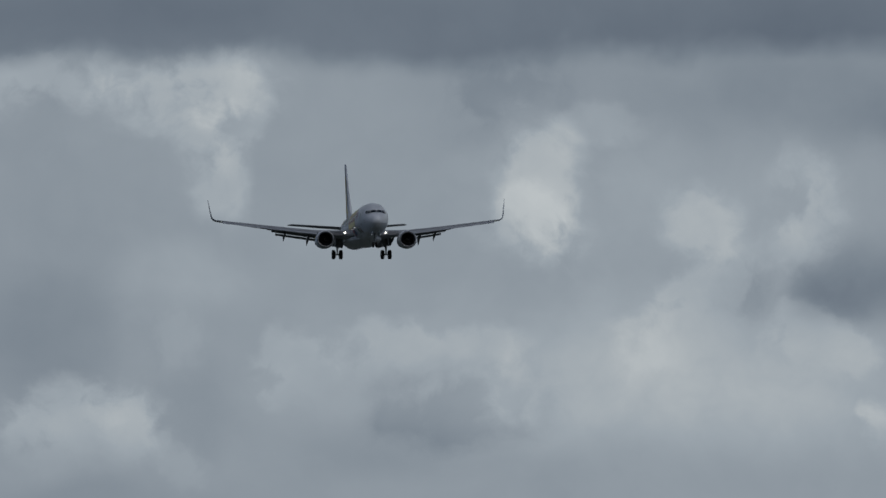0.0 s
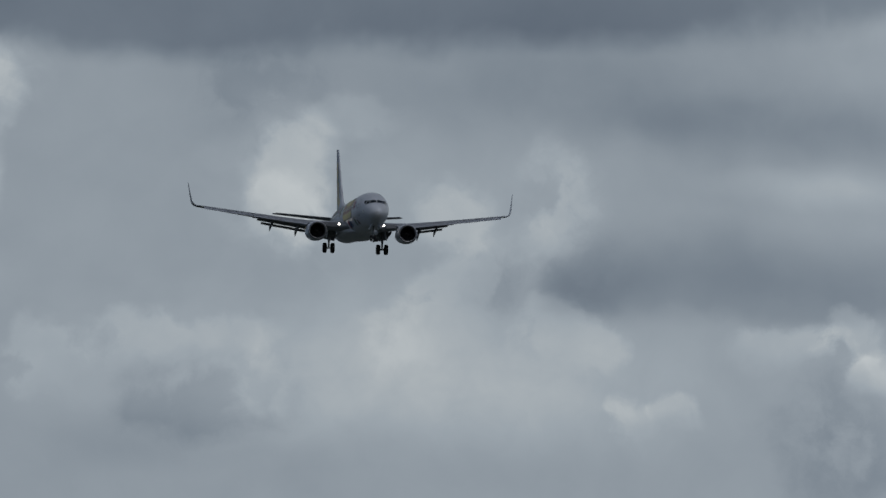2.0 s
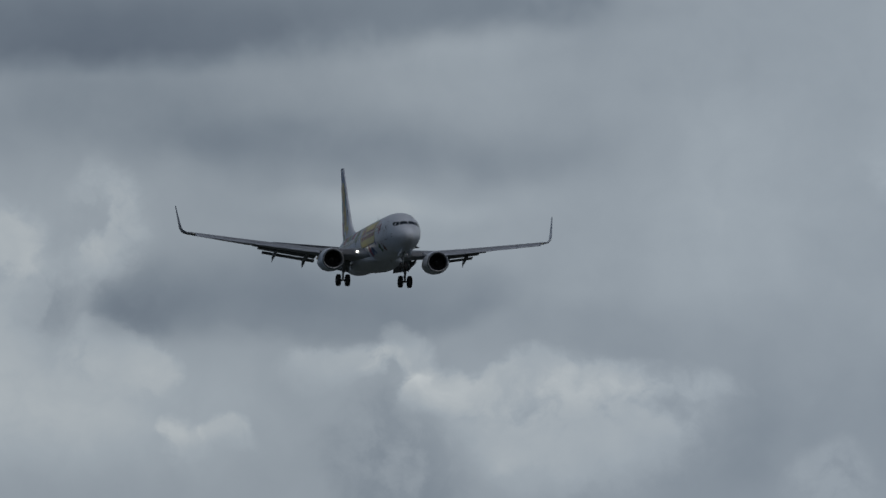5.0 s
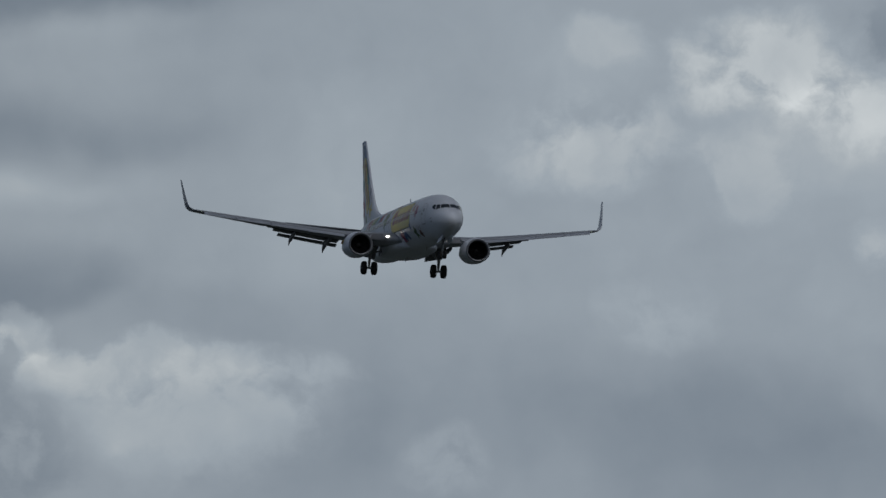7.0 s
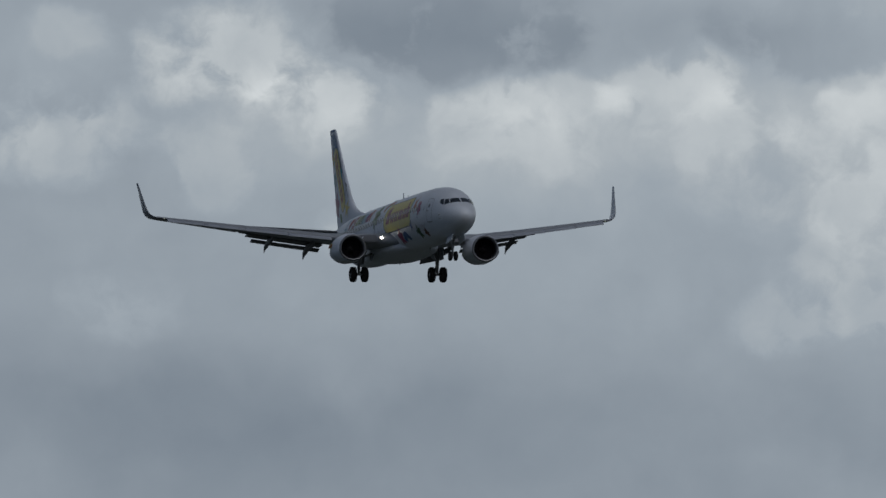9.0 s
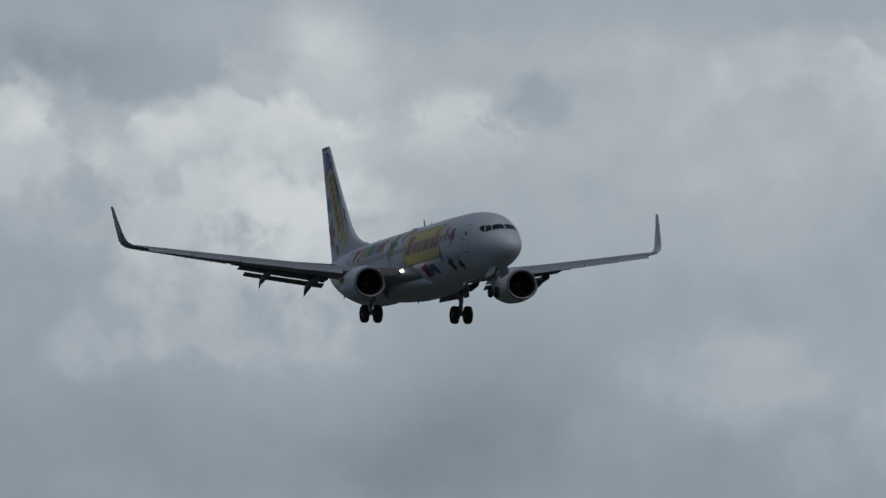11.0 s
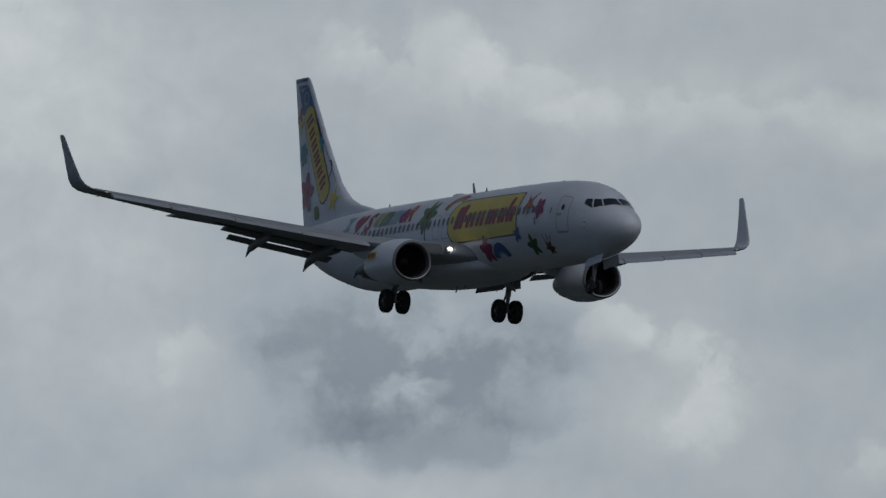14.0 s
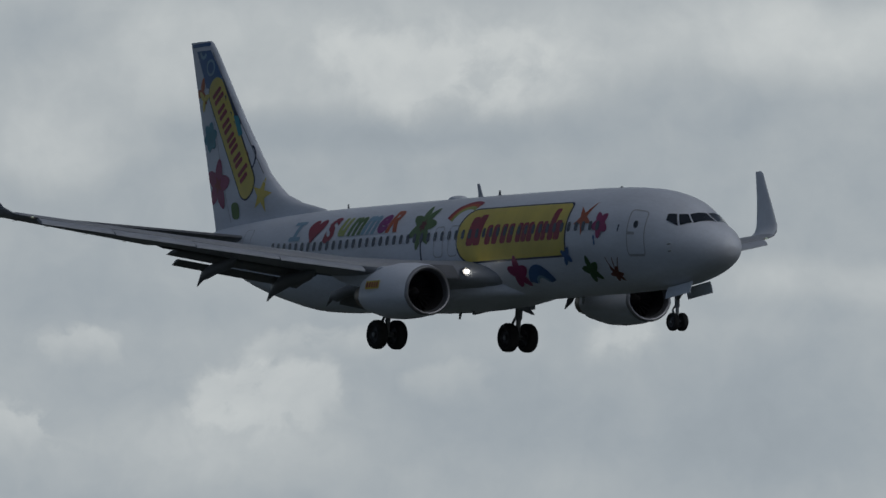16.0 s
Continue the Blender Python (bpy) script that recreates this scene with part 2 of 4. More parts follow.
    billow(14.54, 3.33, 0.68, 0.15, 16)
    bank(14.62, 3.22, 0.49, 0.19, 10)
    bank(14.63, 3.14, 0.46, 0.24, 9)
    veil(14.71, 4.96, 0.36, 0.10, -7)
    veil(14.80, 3.58, 0.85, 0.15, -7)
    veil(15.27, 4.19, 0.36, 0.49, 7)
    veil(15.40, 3.19, 0.15, 0.29, -6)
    bank(15.75, 2.95, 0.15, 0.12, 13)
    billow(16.21, 4.24, 0.17, 0.15, 9)
    veil(16.30, 3.38, 0.73, 0.19, -3)
    bank(16.38, 4.34, 0.32, 0.17, 20)
    bank(16.38, 4.44, 0.06, 0.07, -6)
    veil(16.38, 4.68, 0.27, 0.17, 9)
    bank(16.46, 4.76, 0.15, 0.09, 10)
    bank(16.65, 3.59, 0.19, 0.12, 10)
    bank(17.04, 4.20, 0.22, 0.15, 12)
    bank(17.11, 4.66, 0.32, 0.18, 34)
    veil(17.23, 4.35, 0.49, 0.22, 9)
    veil(17.24, 3.13, 0.97, 0.29, -6)
    bank(17.48, 4.45, 0.27, 0.15, 20)
    bank(17.60, 4.53, 0.22, 0.12, 12)
    bank(17.62, 3.86, 0.12, 0.10, 11)
    bank(17.65, 3.85, 0.15, 0.07, 6)
    veil(17.94, 2.97, 3.64, 0.46, -15)
    veil(18.09, 4.85, 0.73, 0.19, -7)
    billow(18.12, 4.83, 0.63, 0.26, -16, 180)
    billow(18.23, 4.46, 0.27, 0.15, 12)
    bank(18.38, 4.31, 0.34, 0.15, 16)
    billow(18.41, 4.45, 0.41, 0.13, 17)
    veil(18.50, 4.19, 0.97, 0.22, 12)
    veil(18.79, 4.41, 1.46, 0.17, 12)
    billow(19.06, 4.45, 0.29, 0.19, 16)
    billow(19.06, 4.48, 0.29, 0.19, 8)
    veil(19.12, 4.76, 0.39, 0.12, -6)
    bank(19.23, 4.33, 0.29, 0.15, 13)
    bank(19.53, 3.53, 0.19, 0.12, 12)
    bank(19.65, 3.78, 0.17, 0.15, 10)
    billow(19.77, 4.76, 0.53, 0.21, -14, 180)
    billow(19.89, 3.65, 0.29, 0.19, 13, 150)
    bank(20.01, 4.12, 0.61, 0.22, 16)
    veil(20.14, 4.38, 0.87, 0.56, 18)
    billow(20.14, 4.43, 0.53, 0.19, 22)
    bank(20.38, 3.87, 0.36, 0.32, 20)
    veil(20.45, 4.65, 0.36, 0.36, 12)
    veil(20.48, 4.87, 0.22, 0.22, 18)
    veil(21.08, 3.07, 0.49, 0.24, -6)
    billow(21.09, 4.43, 0.27, 0.22, 18)
    bank(21.41, 4.57, 0.12, 0.12, -14)
    veil(21.42, 3.36, 0.61, 0.29, -13)
    veil(21.68, 4.79, 0.49, 0.12, 8)
    veil(21.92, 4.42, 1.21, 0.53, 16)
    bank(22.30, 3.37, 0.36, 0.17, 11)
    bank(22.53, 4.71, 0.32, 0.15, 11)
    bank(22.59, 3.00, 0.17, 0.10, 7)
    veil(22.63, 2.91, 2.19, 0.27, -11)
    billow(22.97, 4.56, 0.36, 0.29, 21, -50)
    bank(23.05, 3.19, 0.22, 0.19, 8)
    bank(23.40, 4.31, 0.10, 0.22, -5)
    bank(23.54, 4.19, 0.18, 0.39, 23)
    billow(23.58, 4.23, 0.41, 0.15, 14, -90)
    bank(23.66, 3.21, 0.36, 0.19, 11)
    billow(23.70, 4.77, 0.22, 0.17, 21, -40)
    veil(24.22, 3.62, 0.49, 0.29, -4)
    veil(24.23, 4.28, 0.58, 0.63, -12)
    veil(24.45, 3.44, 0.73, 0.15, -5)
    veil(24.58, 4.36, 0.92, 0.44, -6)
    bank(24.60, 4.30, 0.15, 0.06, 8)
    bank(25.43, 4.26, 0.19, 0.15, 8)
    bank(25.55, 2.90, 0.24, 0.10, 11)
    veil(25.79, 3.43, 1.02, 0.73, 9)
    bank(25.87, 4.84, 0.22, 0.10, 8)
    billow(25.89, 4.43, 0.44, 0.27, 15, 60)
    veil(26.16, 4.45, 0.63, 0.39, 8)
    veil(26.23, 4.16, 0.61, 0.80, 14)
    veil(26.63, 3.08, 0.36, 0.24, 7)
    billow(26.73, 3.23, 0.15, 0.17, 11, 30)
    billow(27.30, 4.52, 0.22, 0.15, 8)
    veil(27.61, 2.70, 0.73, 0.10, 11)
    bank(27.67, 3.24, 0.53, 0.27, -25)
    billow(27.70, 3.09, 0.17, 0.10, 15)
    billow(27.74, 4.48, 0.39, 0.22, 12)
    billow(27.75, 2.97, 0.58, 0.19, -16, 180)
    veil(27.75, 3.12, 0.73, 0.36, -8)
    billow(28.11, 4.43, 0.27, 0.19, 9, -20)
    bank(28.24, 3.07, 0.15, 0.07, 8)
    veil(28.32, 4.53, 1.94, 0.36, 9)
    billow(28.53, 3.36, 0.17, 0.15, 16)
    veil(28.77, 3.12, 0.36, 0.29, 9)
    bank(28.89, 3.00, 0.19, 0.15, 12)
    billow(28.89, 3.24, 0.27, 0.15, 14, -30)
    billow(28.93, 4.29, 0.73, 0.12, 9)
    veil(28.94, 3.93, 0.61, 0.17, -4)
    veil(29.06, 4.63, 0.73, 0.15, -6)
    billow(29.83, 2.81, 0.44, 0.12, 12)
    veil(29.95, 4.22, 0.78, 0.12, 12)
    veil(30.07, 3.45, 0.73, 0.22, -9)
    billow(30.80, 2.79, 0.32, 0.15, 12)
    billow(31.34, 3.11, 0.17, 0.10, 7)
    billow(31.53, 2.98, 0.29, 0.22, 15)
    billow(31.65, 3.08, 0.15, 0.15, 18)
    billow(31.78, 4.30, 0.36, 0.17, 7)
    bank(31.80, 2.79, 0.12, 0.15, 12)
    veil(32.02, 4.49, 1.82, 0.39, 12)
    veil(32.26, 2.77, 0.44, 0.15, -6)
    veil(32.63, 3.32, 0.61, 0.10, -9)
    veil(32.63, 3.59, 0.61, 0.07, 9)
    billow(32.75, 3.11, 0.61, 0.12, 9)
    billow(32.80, 4.30, 0.32, 0.17, 9)
    veil(33.59, 4.54, 0.36, 0.15, -13)
    billow(33.62, 2.79, 0.22, 0.15, 18)
    veil(33.66, 4.06, 0.36, 0.19, 21)
    billow(33.79, 3.16, 0.19, 0.10, 15)
    veil(33.84, 3.36, 0.73, 0.12, -6)
    veil(34.45, 2.73, 0.73, 0.22, 12)
    billow(34.62, 2.90, 0.34, 0.22, 21)
    billow(34.81, 3.17, 0.29, 0.10, 12)
    veil(35.17, 4.12, 0.97, 0.10, -12)
    bank(35.37, 4.39, 0.49, 0.19, 16)
    veil(35.37, 4.46, 2.19, 0.34, 15)
    billow(35.42, 3.00, 0.22, 0.10, 9)
    veil(35.55, 2.88, 0.61, 0.22, -7)
    bank(36.15, 3.24, 0.15, 0.12, 18)
    veil(36.51, 4.25, 0.61, 0.15, -8)
    veil(36.64, 2.86, 0.73, 0.32, -8)
    veil(37.00, 3.47, 0.49, 0.10, 15)
    veil(37.00, 4.54, 0.61, 0.22, 18)

    # broad unevenness everywhere, fine curls where the cloud is bright
    fine = calc("MULTIPLY", ranged(state["sum"], 138, 185, 0.3, 1.0), centred(hard, 4.2, 6, 0.54, FINE))
    plus(centred(soft, 1.1, 3, 0.5, BROAD))
    plus(fine)
    div = N("ShaderNodeMath")
    div.operation = "DIVIDE"
    div.inputs[1].default_value = 255
    L(state["sum"], div.inputs[0])
    ramp = N("ShaderNodeValToRGB")
    tones = ((100, 92, 103, 117), (125, 117, 128, 140), (145, 140, 150, 160), (160, 154, 164, 173), (175, 170, 178, 184), (200, 196, 202, 205), (225, 216, 221, 223))
    els = ramp.color_ramp.elements
    while len(els) < len(tones):
        els.new(0.5)
    for e, (v, r, g, b) in zip(els, tones):
        e.position, e.color = v / 255, srgb(r, g, b)
    L(div.outputs[0], ramp.inputs[0])
    em = N("ShaderNodeEmission")
    em.inputs["Strength"].default_value = 1.0
    # the cloud is less blue at both ends
    warm = N("ShaderNodeMix")
    warm.data_type, warm.blend_type = "RGBA", "MULTIPLY"
    L(calc("MAXIMUM", ranged(sep.outputs[0], 24, 33, 0, 1), ranged(sep.outputs[0], 13, 16, 0.6, 0)), warm.inputs["Factor"])
    L(ramp.outputs[0], warm.inputs[6])
    warm.inputs[7].default_value = (1.015, 1.0, 0.972, 1)
    L(warm.outputs[2], em.inputs["Color"])
    out = N("ShaderNodeOutputMaterial")
    L(em.outputs[0], out.inputs["Surface"])
    return m


BASE_LEFT, BASE_RIGHT = 143, 167
BROAD, FINE = 15, 27


def build_backdrop(radius=4400):
    bm = bmesh.new()
    layer = bm.loops.layers.uv.new("sky")
    azs = [-6 + i for i in range(64)]
    els = [-0.5 + 0.75 * j for j in range(24)]
    grid = {}
    for i, az in enumerate(azs):
        for j, el in enumerate(els):
            ca = math.cos(radians(el))
            grid[i, j] = bm.verts.new((radius * math.sin(radians(az)) * ca, radius * math.cos(radians(az)) * ca, 1.7 + radius * math.sin(radians(el))))
    for i in range(len(azs) - 1):
        for j in range(len(els) - 1):
            f = bm.faces.new([grid[i, j], grid[i, j + 1], grid[i + 1, j + 1], grid[i + 1, j]])
            f.smooth = True
            f.material_index = min(max((azs[i] - 8) // 2 + 1, 0), 16)
            for loop, (a, b) in zip(f.loops, ((i, j), (i, j + 1), (i + 1, j + 1), (i + 1, j))):
                loop[layer].uv = (azs[a], els[b])
    me = bpy.data.meshes.new("backdrop")
    bm.to_mesh(me)
    bm.free()
    me.materials.append(cloud_material(-99, 8))
    for k in range(15):
        me.materials.append(cloud_material(8 + 2 * k, 10 + 2 * k))
    me.materials.append(cloud_material(38, 99))
    return tagged(new("backdrop", me), "grey overcast sky with pale billowing cumulus cloud banks", "sky", kind="structure")


backdrop = build_backdrop()


def build_ground():
    bm = bmesh.new()
    bmesh.ops.create_circle(bm, cap_ends=True, segments=96, radius=4600)
    me = bpy.data.meshes.new("ground")
    bm.to_mesh(me)
    bm.free()
    me.materials.append(M_GRASS)
    return tagged(new("ground", me), "dark green flat grass field under an overcast sky", "grass field", kind="structure")


ground = build_ground()


# ---- building helpers ----
def part(name, bm, material, parent, label="", smooth=True, normals=True):
    if normals:
        bmesh.ops.recalc_face_normals(bm, faces=bm.faces)
    me = bpy.data.meshes.new(name)
    bm.to_mesh(me)
    bm.free()
    if smooth:
        for p in me.polygons:
            p.use_smooth = True
        me.set_sharp_from_angle(angle=radians(38))
    me.materials.append(material)
    ob = new(name, me)
    ob.parent = parent
    return tagged(ob, label)


def loft(bm, rings, caps=True, closed=True):
    vs = [[bm.verts.new(p) for p in r] for r in rings]
    n = len(vs[0])
    for a, b in zip(vs, vs[1:]):
        for i in range(n if closed else n - 1):
            j = (i + 1) % n
            bm.faces.new([a[i], a[j], b[j], b[i]])
    if caps and closed:
        bm.faces.new(vs[0])
        bm.faces.new(list(reversed(vs[-1])))
    return vs


def smooth_table(table):
    """Monotone curves through the rows (s, a, b, ...): returns f(s) -> [a, b, ...]."""
    t = np.array(table, float)
    x, y = t[:, 0], t[:, 1:]
    h = np.diff(x)[:, None]
    d = np.diff(y, axis=0) / h
    m = np.zeros_like(y)
    m[0], m[-1] = d[0], d[-1]
    same = (d[:-1] * d[1:]) > 0
    m[1:-1] = np.where(same, 2 * d[:-1] * d[1:] / np.where(np.abs(d[:-1] + d[1:]) < 1e-9, 1, d[:-1] + d[1:]), 0)

    def f(s):
        s = min(max(s, x[0]), x[-1])
        i = int(min(max(np.searchsorted(x, s) - 1, 0), len(x) - 2))
        w = x[i + 1] - x[i]
        u = (s - x[i]) / w
        return ((1 + 2 * u) * (1 - u) ** 2 * y[i] + u * (1 - u) ** 2 * w * m[i] + u * u * (3 - 2 * u) * y[i + 1] + u * u * (u - 1) * w * m[i + 1])

    return f


def airfoil(n, chord, thick, camber=0.015, cut=1.0):
    """Points (back, up) from the trailing end over the top to the nose and back below."""
    def half(f):
        return 5 * thick * (0.2969 * math.sqrt(f) - 0.126 * f - 0.3516 * f * f + 0.2843 * f ** 3 - 0.1015 * f ** 4)
    fs = [cut * (1 - math.cos(math.pi * i / n)) / 2 for i in range(n + 1)]
    up = [(f, half(f) + camber * 4 * f * (1 - f)) for f in fs]
    low = [(f, -half(f) + camber * 4 * f * (1 - f)) for f in fs]
    pts = list(reversed(up)) + low[1:]
    return [(f * chord, z * chord) for f, z in pts]


def box(bm, x0, x1, y0, y1, z0, z1):
    v = [bm.verts.new((x, y, z)) for x in (x0, x1) for y in (y0, y1) for z in (z0, z1)]
    for q in ((0, 1, 3, 2), (4, 6, 7, 5), (0, 4, 5, 1), (2, 3, 7, 6), (0, 2, 6, 4), (1, 5, 7, 3)):
        bm.faces.new([v[i] for i in q])


def tube(bm, a, b, r0, r1=None, n=12):
    a, b = Vector(a), Vector(b)
    r1 = r0 if r1 is None else r1
    q = (b - a).to_track_quat("Z", "Y")
    loft(bm, [[c + q @ Vector((r * math.cos(2 * math.pi * i / n), r * math.sin(2 * math.pi * i / n), 0)) for i in range(n)] for c, r in ((a, r0), (b, r1))])


def lathe(bm, profile, centre, axis="x", n=28, flat=None):
    """Spin (along, radius) about an axis through centre; flat squashes the lower side."""
    rings = []
    for d, r in profile:
        ring = []
        for i in range(n):
            a = 2 * math.pi * i / n
            u, v = r * math.cos(a), r * math.sin(a)
            if flat and v < 0:
                v *= flat
                u *= 1 + 0.05 * (1 - (abs(v) / max(r, 0.01)))
            p = (d, u, v) if axis == "x" else (u, d, v)
            ring.append(Vector(centre) + Vector(p))
        rings.append(ring)
    loft(bm, rings, caps=False)


# ---- the airliner: nose at the origin, x forward, y to its left, z up ----
FUSE = smooth_table([
    (0.0, -0.60, -0.68, 0.05), (0.1, -0.38, -0.94, 0.30), (0.35, -0.12, -1.17, 0.55), (0.8, 0.16, -1.42, 0.84), (1.5, 0.48, -1.66, 1.08),
    (2.2, 0.90, -1.82, 1.28), (2.9, 1.27, -1.93, 1.43), (3.8, 1.53, -2.00, 1.59), (5.0, 1.74, -2.05, 1.74), (6.8, 1.88, -2.08, 1.88), (8.5, 1.94, -2.09, 1.88),
    (14.0, 2.01, -2.09, 1.88), (23.0, 2.04, -2.10, 1.88), (26.0, 2.04, -2.09, 1.86), (29.0, 2.03, -1.94, 1.74), (32.0, 1.96, -1.40, 1.46), (35.0, 1.82, -0.58, 0.98),
    (37.2, 1.68, 0.40, 0.55), (38.3, 1.50, 1.00, 0.24), (38.5, 1.36, 1.14, 0.12)])


def hull(s, phi, lift=0.0):
    """Point of the starboard skin at s metres behind the nose and the angle phi above the waist."""
    zt, zb, w = FUSE(s)
    zc, h = (zt + zb) / 2, (zt - zb) / 2
    n = Vector((0, -math.cos(phi) / max(w, 0.05), math.sin(phi) / max(h, 0.05))).normalized()
    return Vector((-s, -w * math.cos(phi), zc + h * math.sin(phi))) + n * lift


def build_fuselage(plane):
    bm = bmesh.new()
    ss = [0, 0.03, 0.1, 0.2, 0.35, 0.55, 0.8, 1.1, 1.5, 1.85, 2.2, 2.55, 2.9, 3.35, 3.8, 4.4, 5, 6, 7, 8.5, 11, 14, 17, 20, 23] + [23 + 0.75 * i for i in range(1, 20)] + [37.6, 38.0, 38.3, 38.5]
    loft(bm, [[hull(s, 2 * math.pi * i / 56) for i in range(56)] for s in ss])
    return part("fuselage", bm, M_WHITE, plane)


def on_hull(poly, fuselage, name, mat, lift=0.015, label="", step=0.35):
    """A flat outline (metres behind the nose, metres of skin above the waist) laid on the starboard skin."""
    bm = bmesh.new()
    outlines = poly if isinstance(poly[0][0], (tuple, list)) else [poly]
    for o in outlines:
        bm.faces.new([bm.verts.new((u, v, 0)) for u, v in o])
    return lay(bm, fuselage, name, mat, lift, label, step)


def lay(bm, fuselage, name, mat, lift=0.015, label="", step=0.35):
    bmesh.ops.triangulate(bm, faces=bm.faces)
    for axis in (0, 1):
        lo, hi = min(v.co[axis] for v in bm.verts), max(v.co[axis] for v in bm.verts)
        gap = step * (2 if axis == 0 else 0.6)
        k = math.ceil(lo / gap)
        while k * gap < hi:
            co, no = [0, 0, 0], [0, 0, 0]
            co[axis], no[axis] = k * gap, 1
            bmesh.ops.bisect_plane(bm, geom=bm.verts[:] + bm.edges[:] + bm.faces[:], plane_co=co, plane_no=no)
            k += 1
    for v in bm.verts:
        v.co = hull(v.co.x, v.co.y / 1.95, lift)
    for f in bm.faces:
        f.normal_update()
        if f.normal.y > 0:
            f.normal_flip()
    return part(name, bm, mat, fuselage, label, normals=False)


def rounded(u0, u1, v0, v1, r, n=5, lean=0.0):
    """A rounded rectangle; lean slants it."""
    pts = []
    for cu, cv, a0 in ((u1 - r, v1 - r, 0), (u0 + r, v1 - r, 90), (u0 + r, v0 + r, 180), (u1 - r, v0 + r, 270)):
        for i in range(n + 1):
            a = radians(a0 + 90 * i / n)
            pts.append((cu + r * math.cos(a), cv + r * math.sin(a)))
    return [(u + lean * (v - v0), v) for u, v in pts]


def plaque(u0, u1, v0, v1, r0, r1, n=8):
    """A plate with small corners at u0 and large ones at u1."""
    pts = []
    for cu, cv, r, a0 in ((u1 - r1, v1 - r1, r1, 0), (u0 + r0, v1 - r0, r0, 90), (u0 + r0, v0 + r0, r0, 180), (u1 - r1, v0 + r1, r1, 270)):
        for i in range(n + 1):
            a = radians(a0 + 90 * i / n)
            pts.append((cu + r * math.cos(a), cv + r * math.sin(a)))
    return pts


def ring_outline(u0, u1, v0, v1, r, w):
    """A closed narrow frame as a strip of quads."""
    a, b = rounded(u0, u1, v0, v1, r), rounded(u0 + w, u1 - w, v0 + w, v1 - w, max(r - w, 0.02))
    return [[a[i], a[(i + 1) % len(a)], b[(i + 1) % len(a)], b[i]] for i in range(len(a))]


def petals(cu, cv, r, n, turn=0.0, inner=0.3, fat=0.55):
    """Rounded petals about a centre, one outline each."""
    out = []
    for k in range(n):
        a = radians(turn + 360 * k / n)
        ca, sa_ = math.cos(a), math.sin(a)
        o = []
        for i in range(12):
            t = 2 * math.pi * i / 12
            x, y = r * (0.5 + 0.5 * math.cos(t)), r * fat * 0.5 * math.sin(t) * (1 - 0.25 * math.cos(t))
            o.append((cu + x * ca - y * sa_, cv + x * sa_ + y * ca))
        out.append(o)
    return out


def star(cu, cv, r, n=5, turn=90, inner=0.42):
    pts = []
    for k in range(2 * n):
        a, q = radians(turn + 180 * k / n), r if k % 2 == 0 else r * inner
        pts.append((cu + q * math.cos(a), cv + q * math.sin(a)))
    return [[(cu, cv), pts[i], pts[(i + 1) % len(pts)]] for i in range(len(pts))]


def arch(cu, cv, r0, r1, a0, a1, n=12, squash=1.0):
    q = lambda r, i: (cu + r * math.cos(radians(a0 + (a1 - a0) * i / n)), cv + squash * r * math.sin(radians(a0 + (a1 - a0) * i / n)))
    return [[q(r0, i), q(r1, i), q(r1, i + 1), q(r0, i + 1)] for i in range(n)]


def heart(cu, cv, r, lean=0.25):
    pts = []
    for i in range(28):
        t = 2 * math.pi * i / 28
        x, y = 0.062 * r * 16 * math.sin(t) ** 3, 0.062 * r * (13 * math.cos(t) - 5 * math.cos(2 * t) - 2 * math.cos(3 * t) - math.cos(4 * t))
        pts.append((cu - x - lean * y, cv + y))
    return pts


def letter(char, u, v, height, fuselage, mat, lean=0.22, wide=1.0):
    """One letter of the slogan, thickened; u is its centre, in metres behind the nose."""
    cu = bpy.data.curves.new("letter", "FONT")
    cu.body, cu.size, cu.offset = char, 1.0, 0.045
    cu.resolution_u = 3
    ob = bpy.data.objects.new("letter", cu)
    scene.collection.objects.link(ob)
    bpy.context.view_layer.update()
    me = bpy.data.meshes.new_from_object(ob.evaluated_get(bpy.context.evaluated_depsgraph_get()))
    bpy.data.objects.remove(ob)
    bm = bmesh.new()
    bm.from_mesh(me)
    bpy.data.meshes.remove(me)
    x0, x1 = min(p.co.x for p in bm.verts), max(p.co.x for p in bm.verts)
    y0, y1 = min(p.co.y for p in bm.verts), max(p.co.y for p in bm.verts)
    for p in bm.verts:
        y = (p.co.y - y0) / (y1 - y0) * height
        x = (p.co.x - (x0 + x1) / 2) * height / (y1 - y0) * wide + lean * (y - height / 2)
        p.co = (u - x, v + y, 0)
    return lay(bm, fuselage, "letter", mat, 0.022, step=0.5)


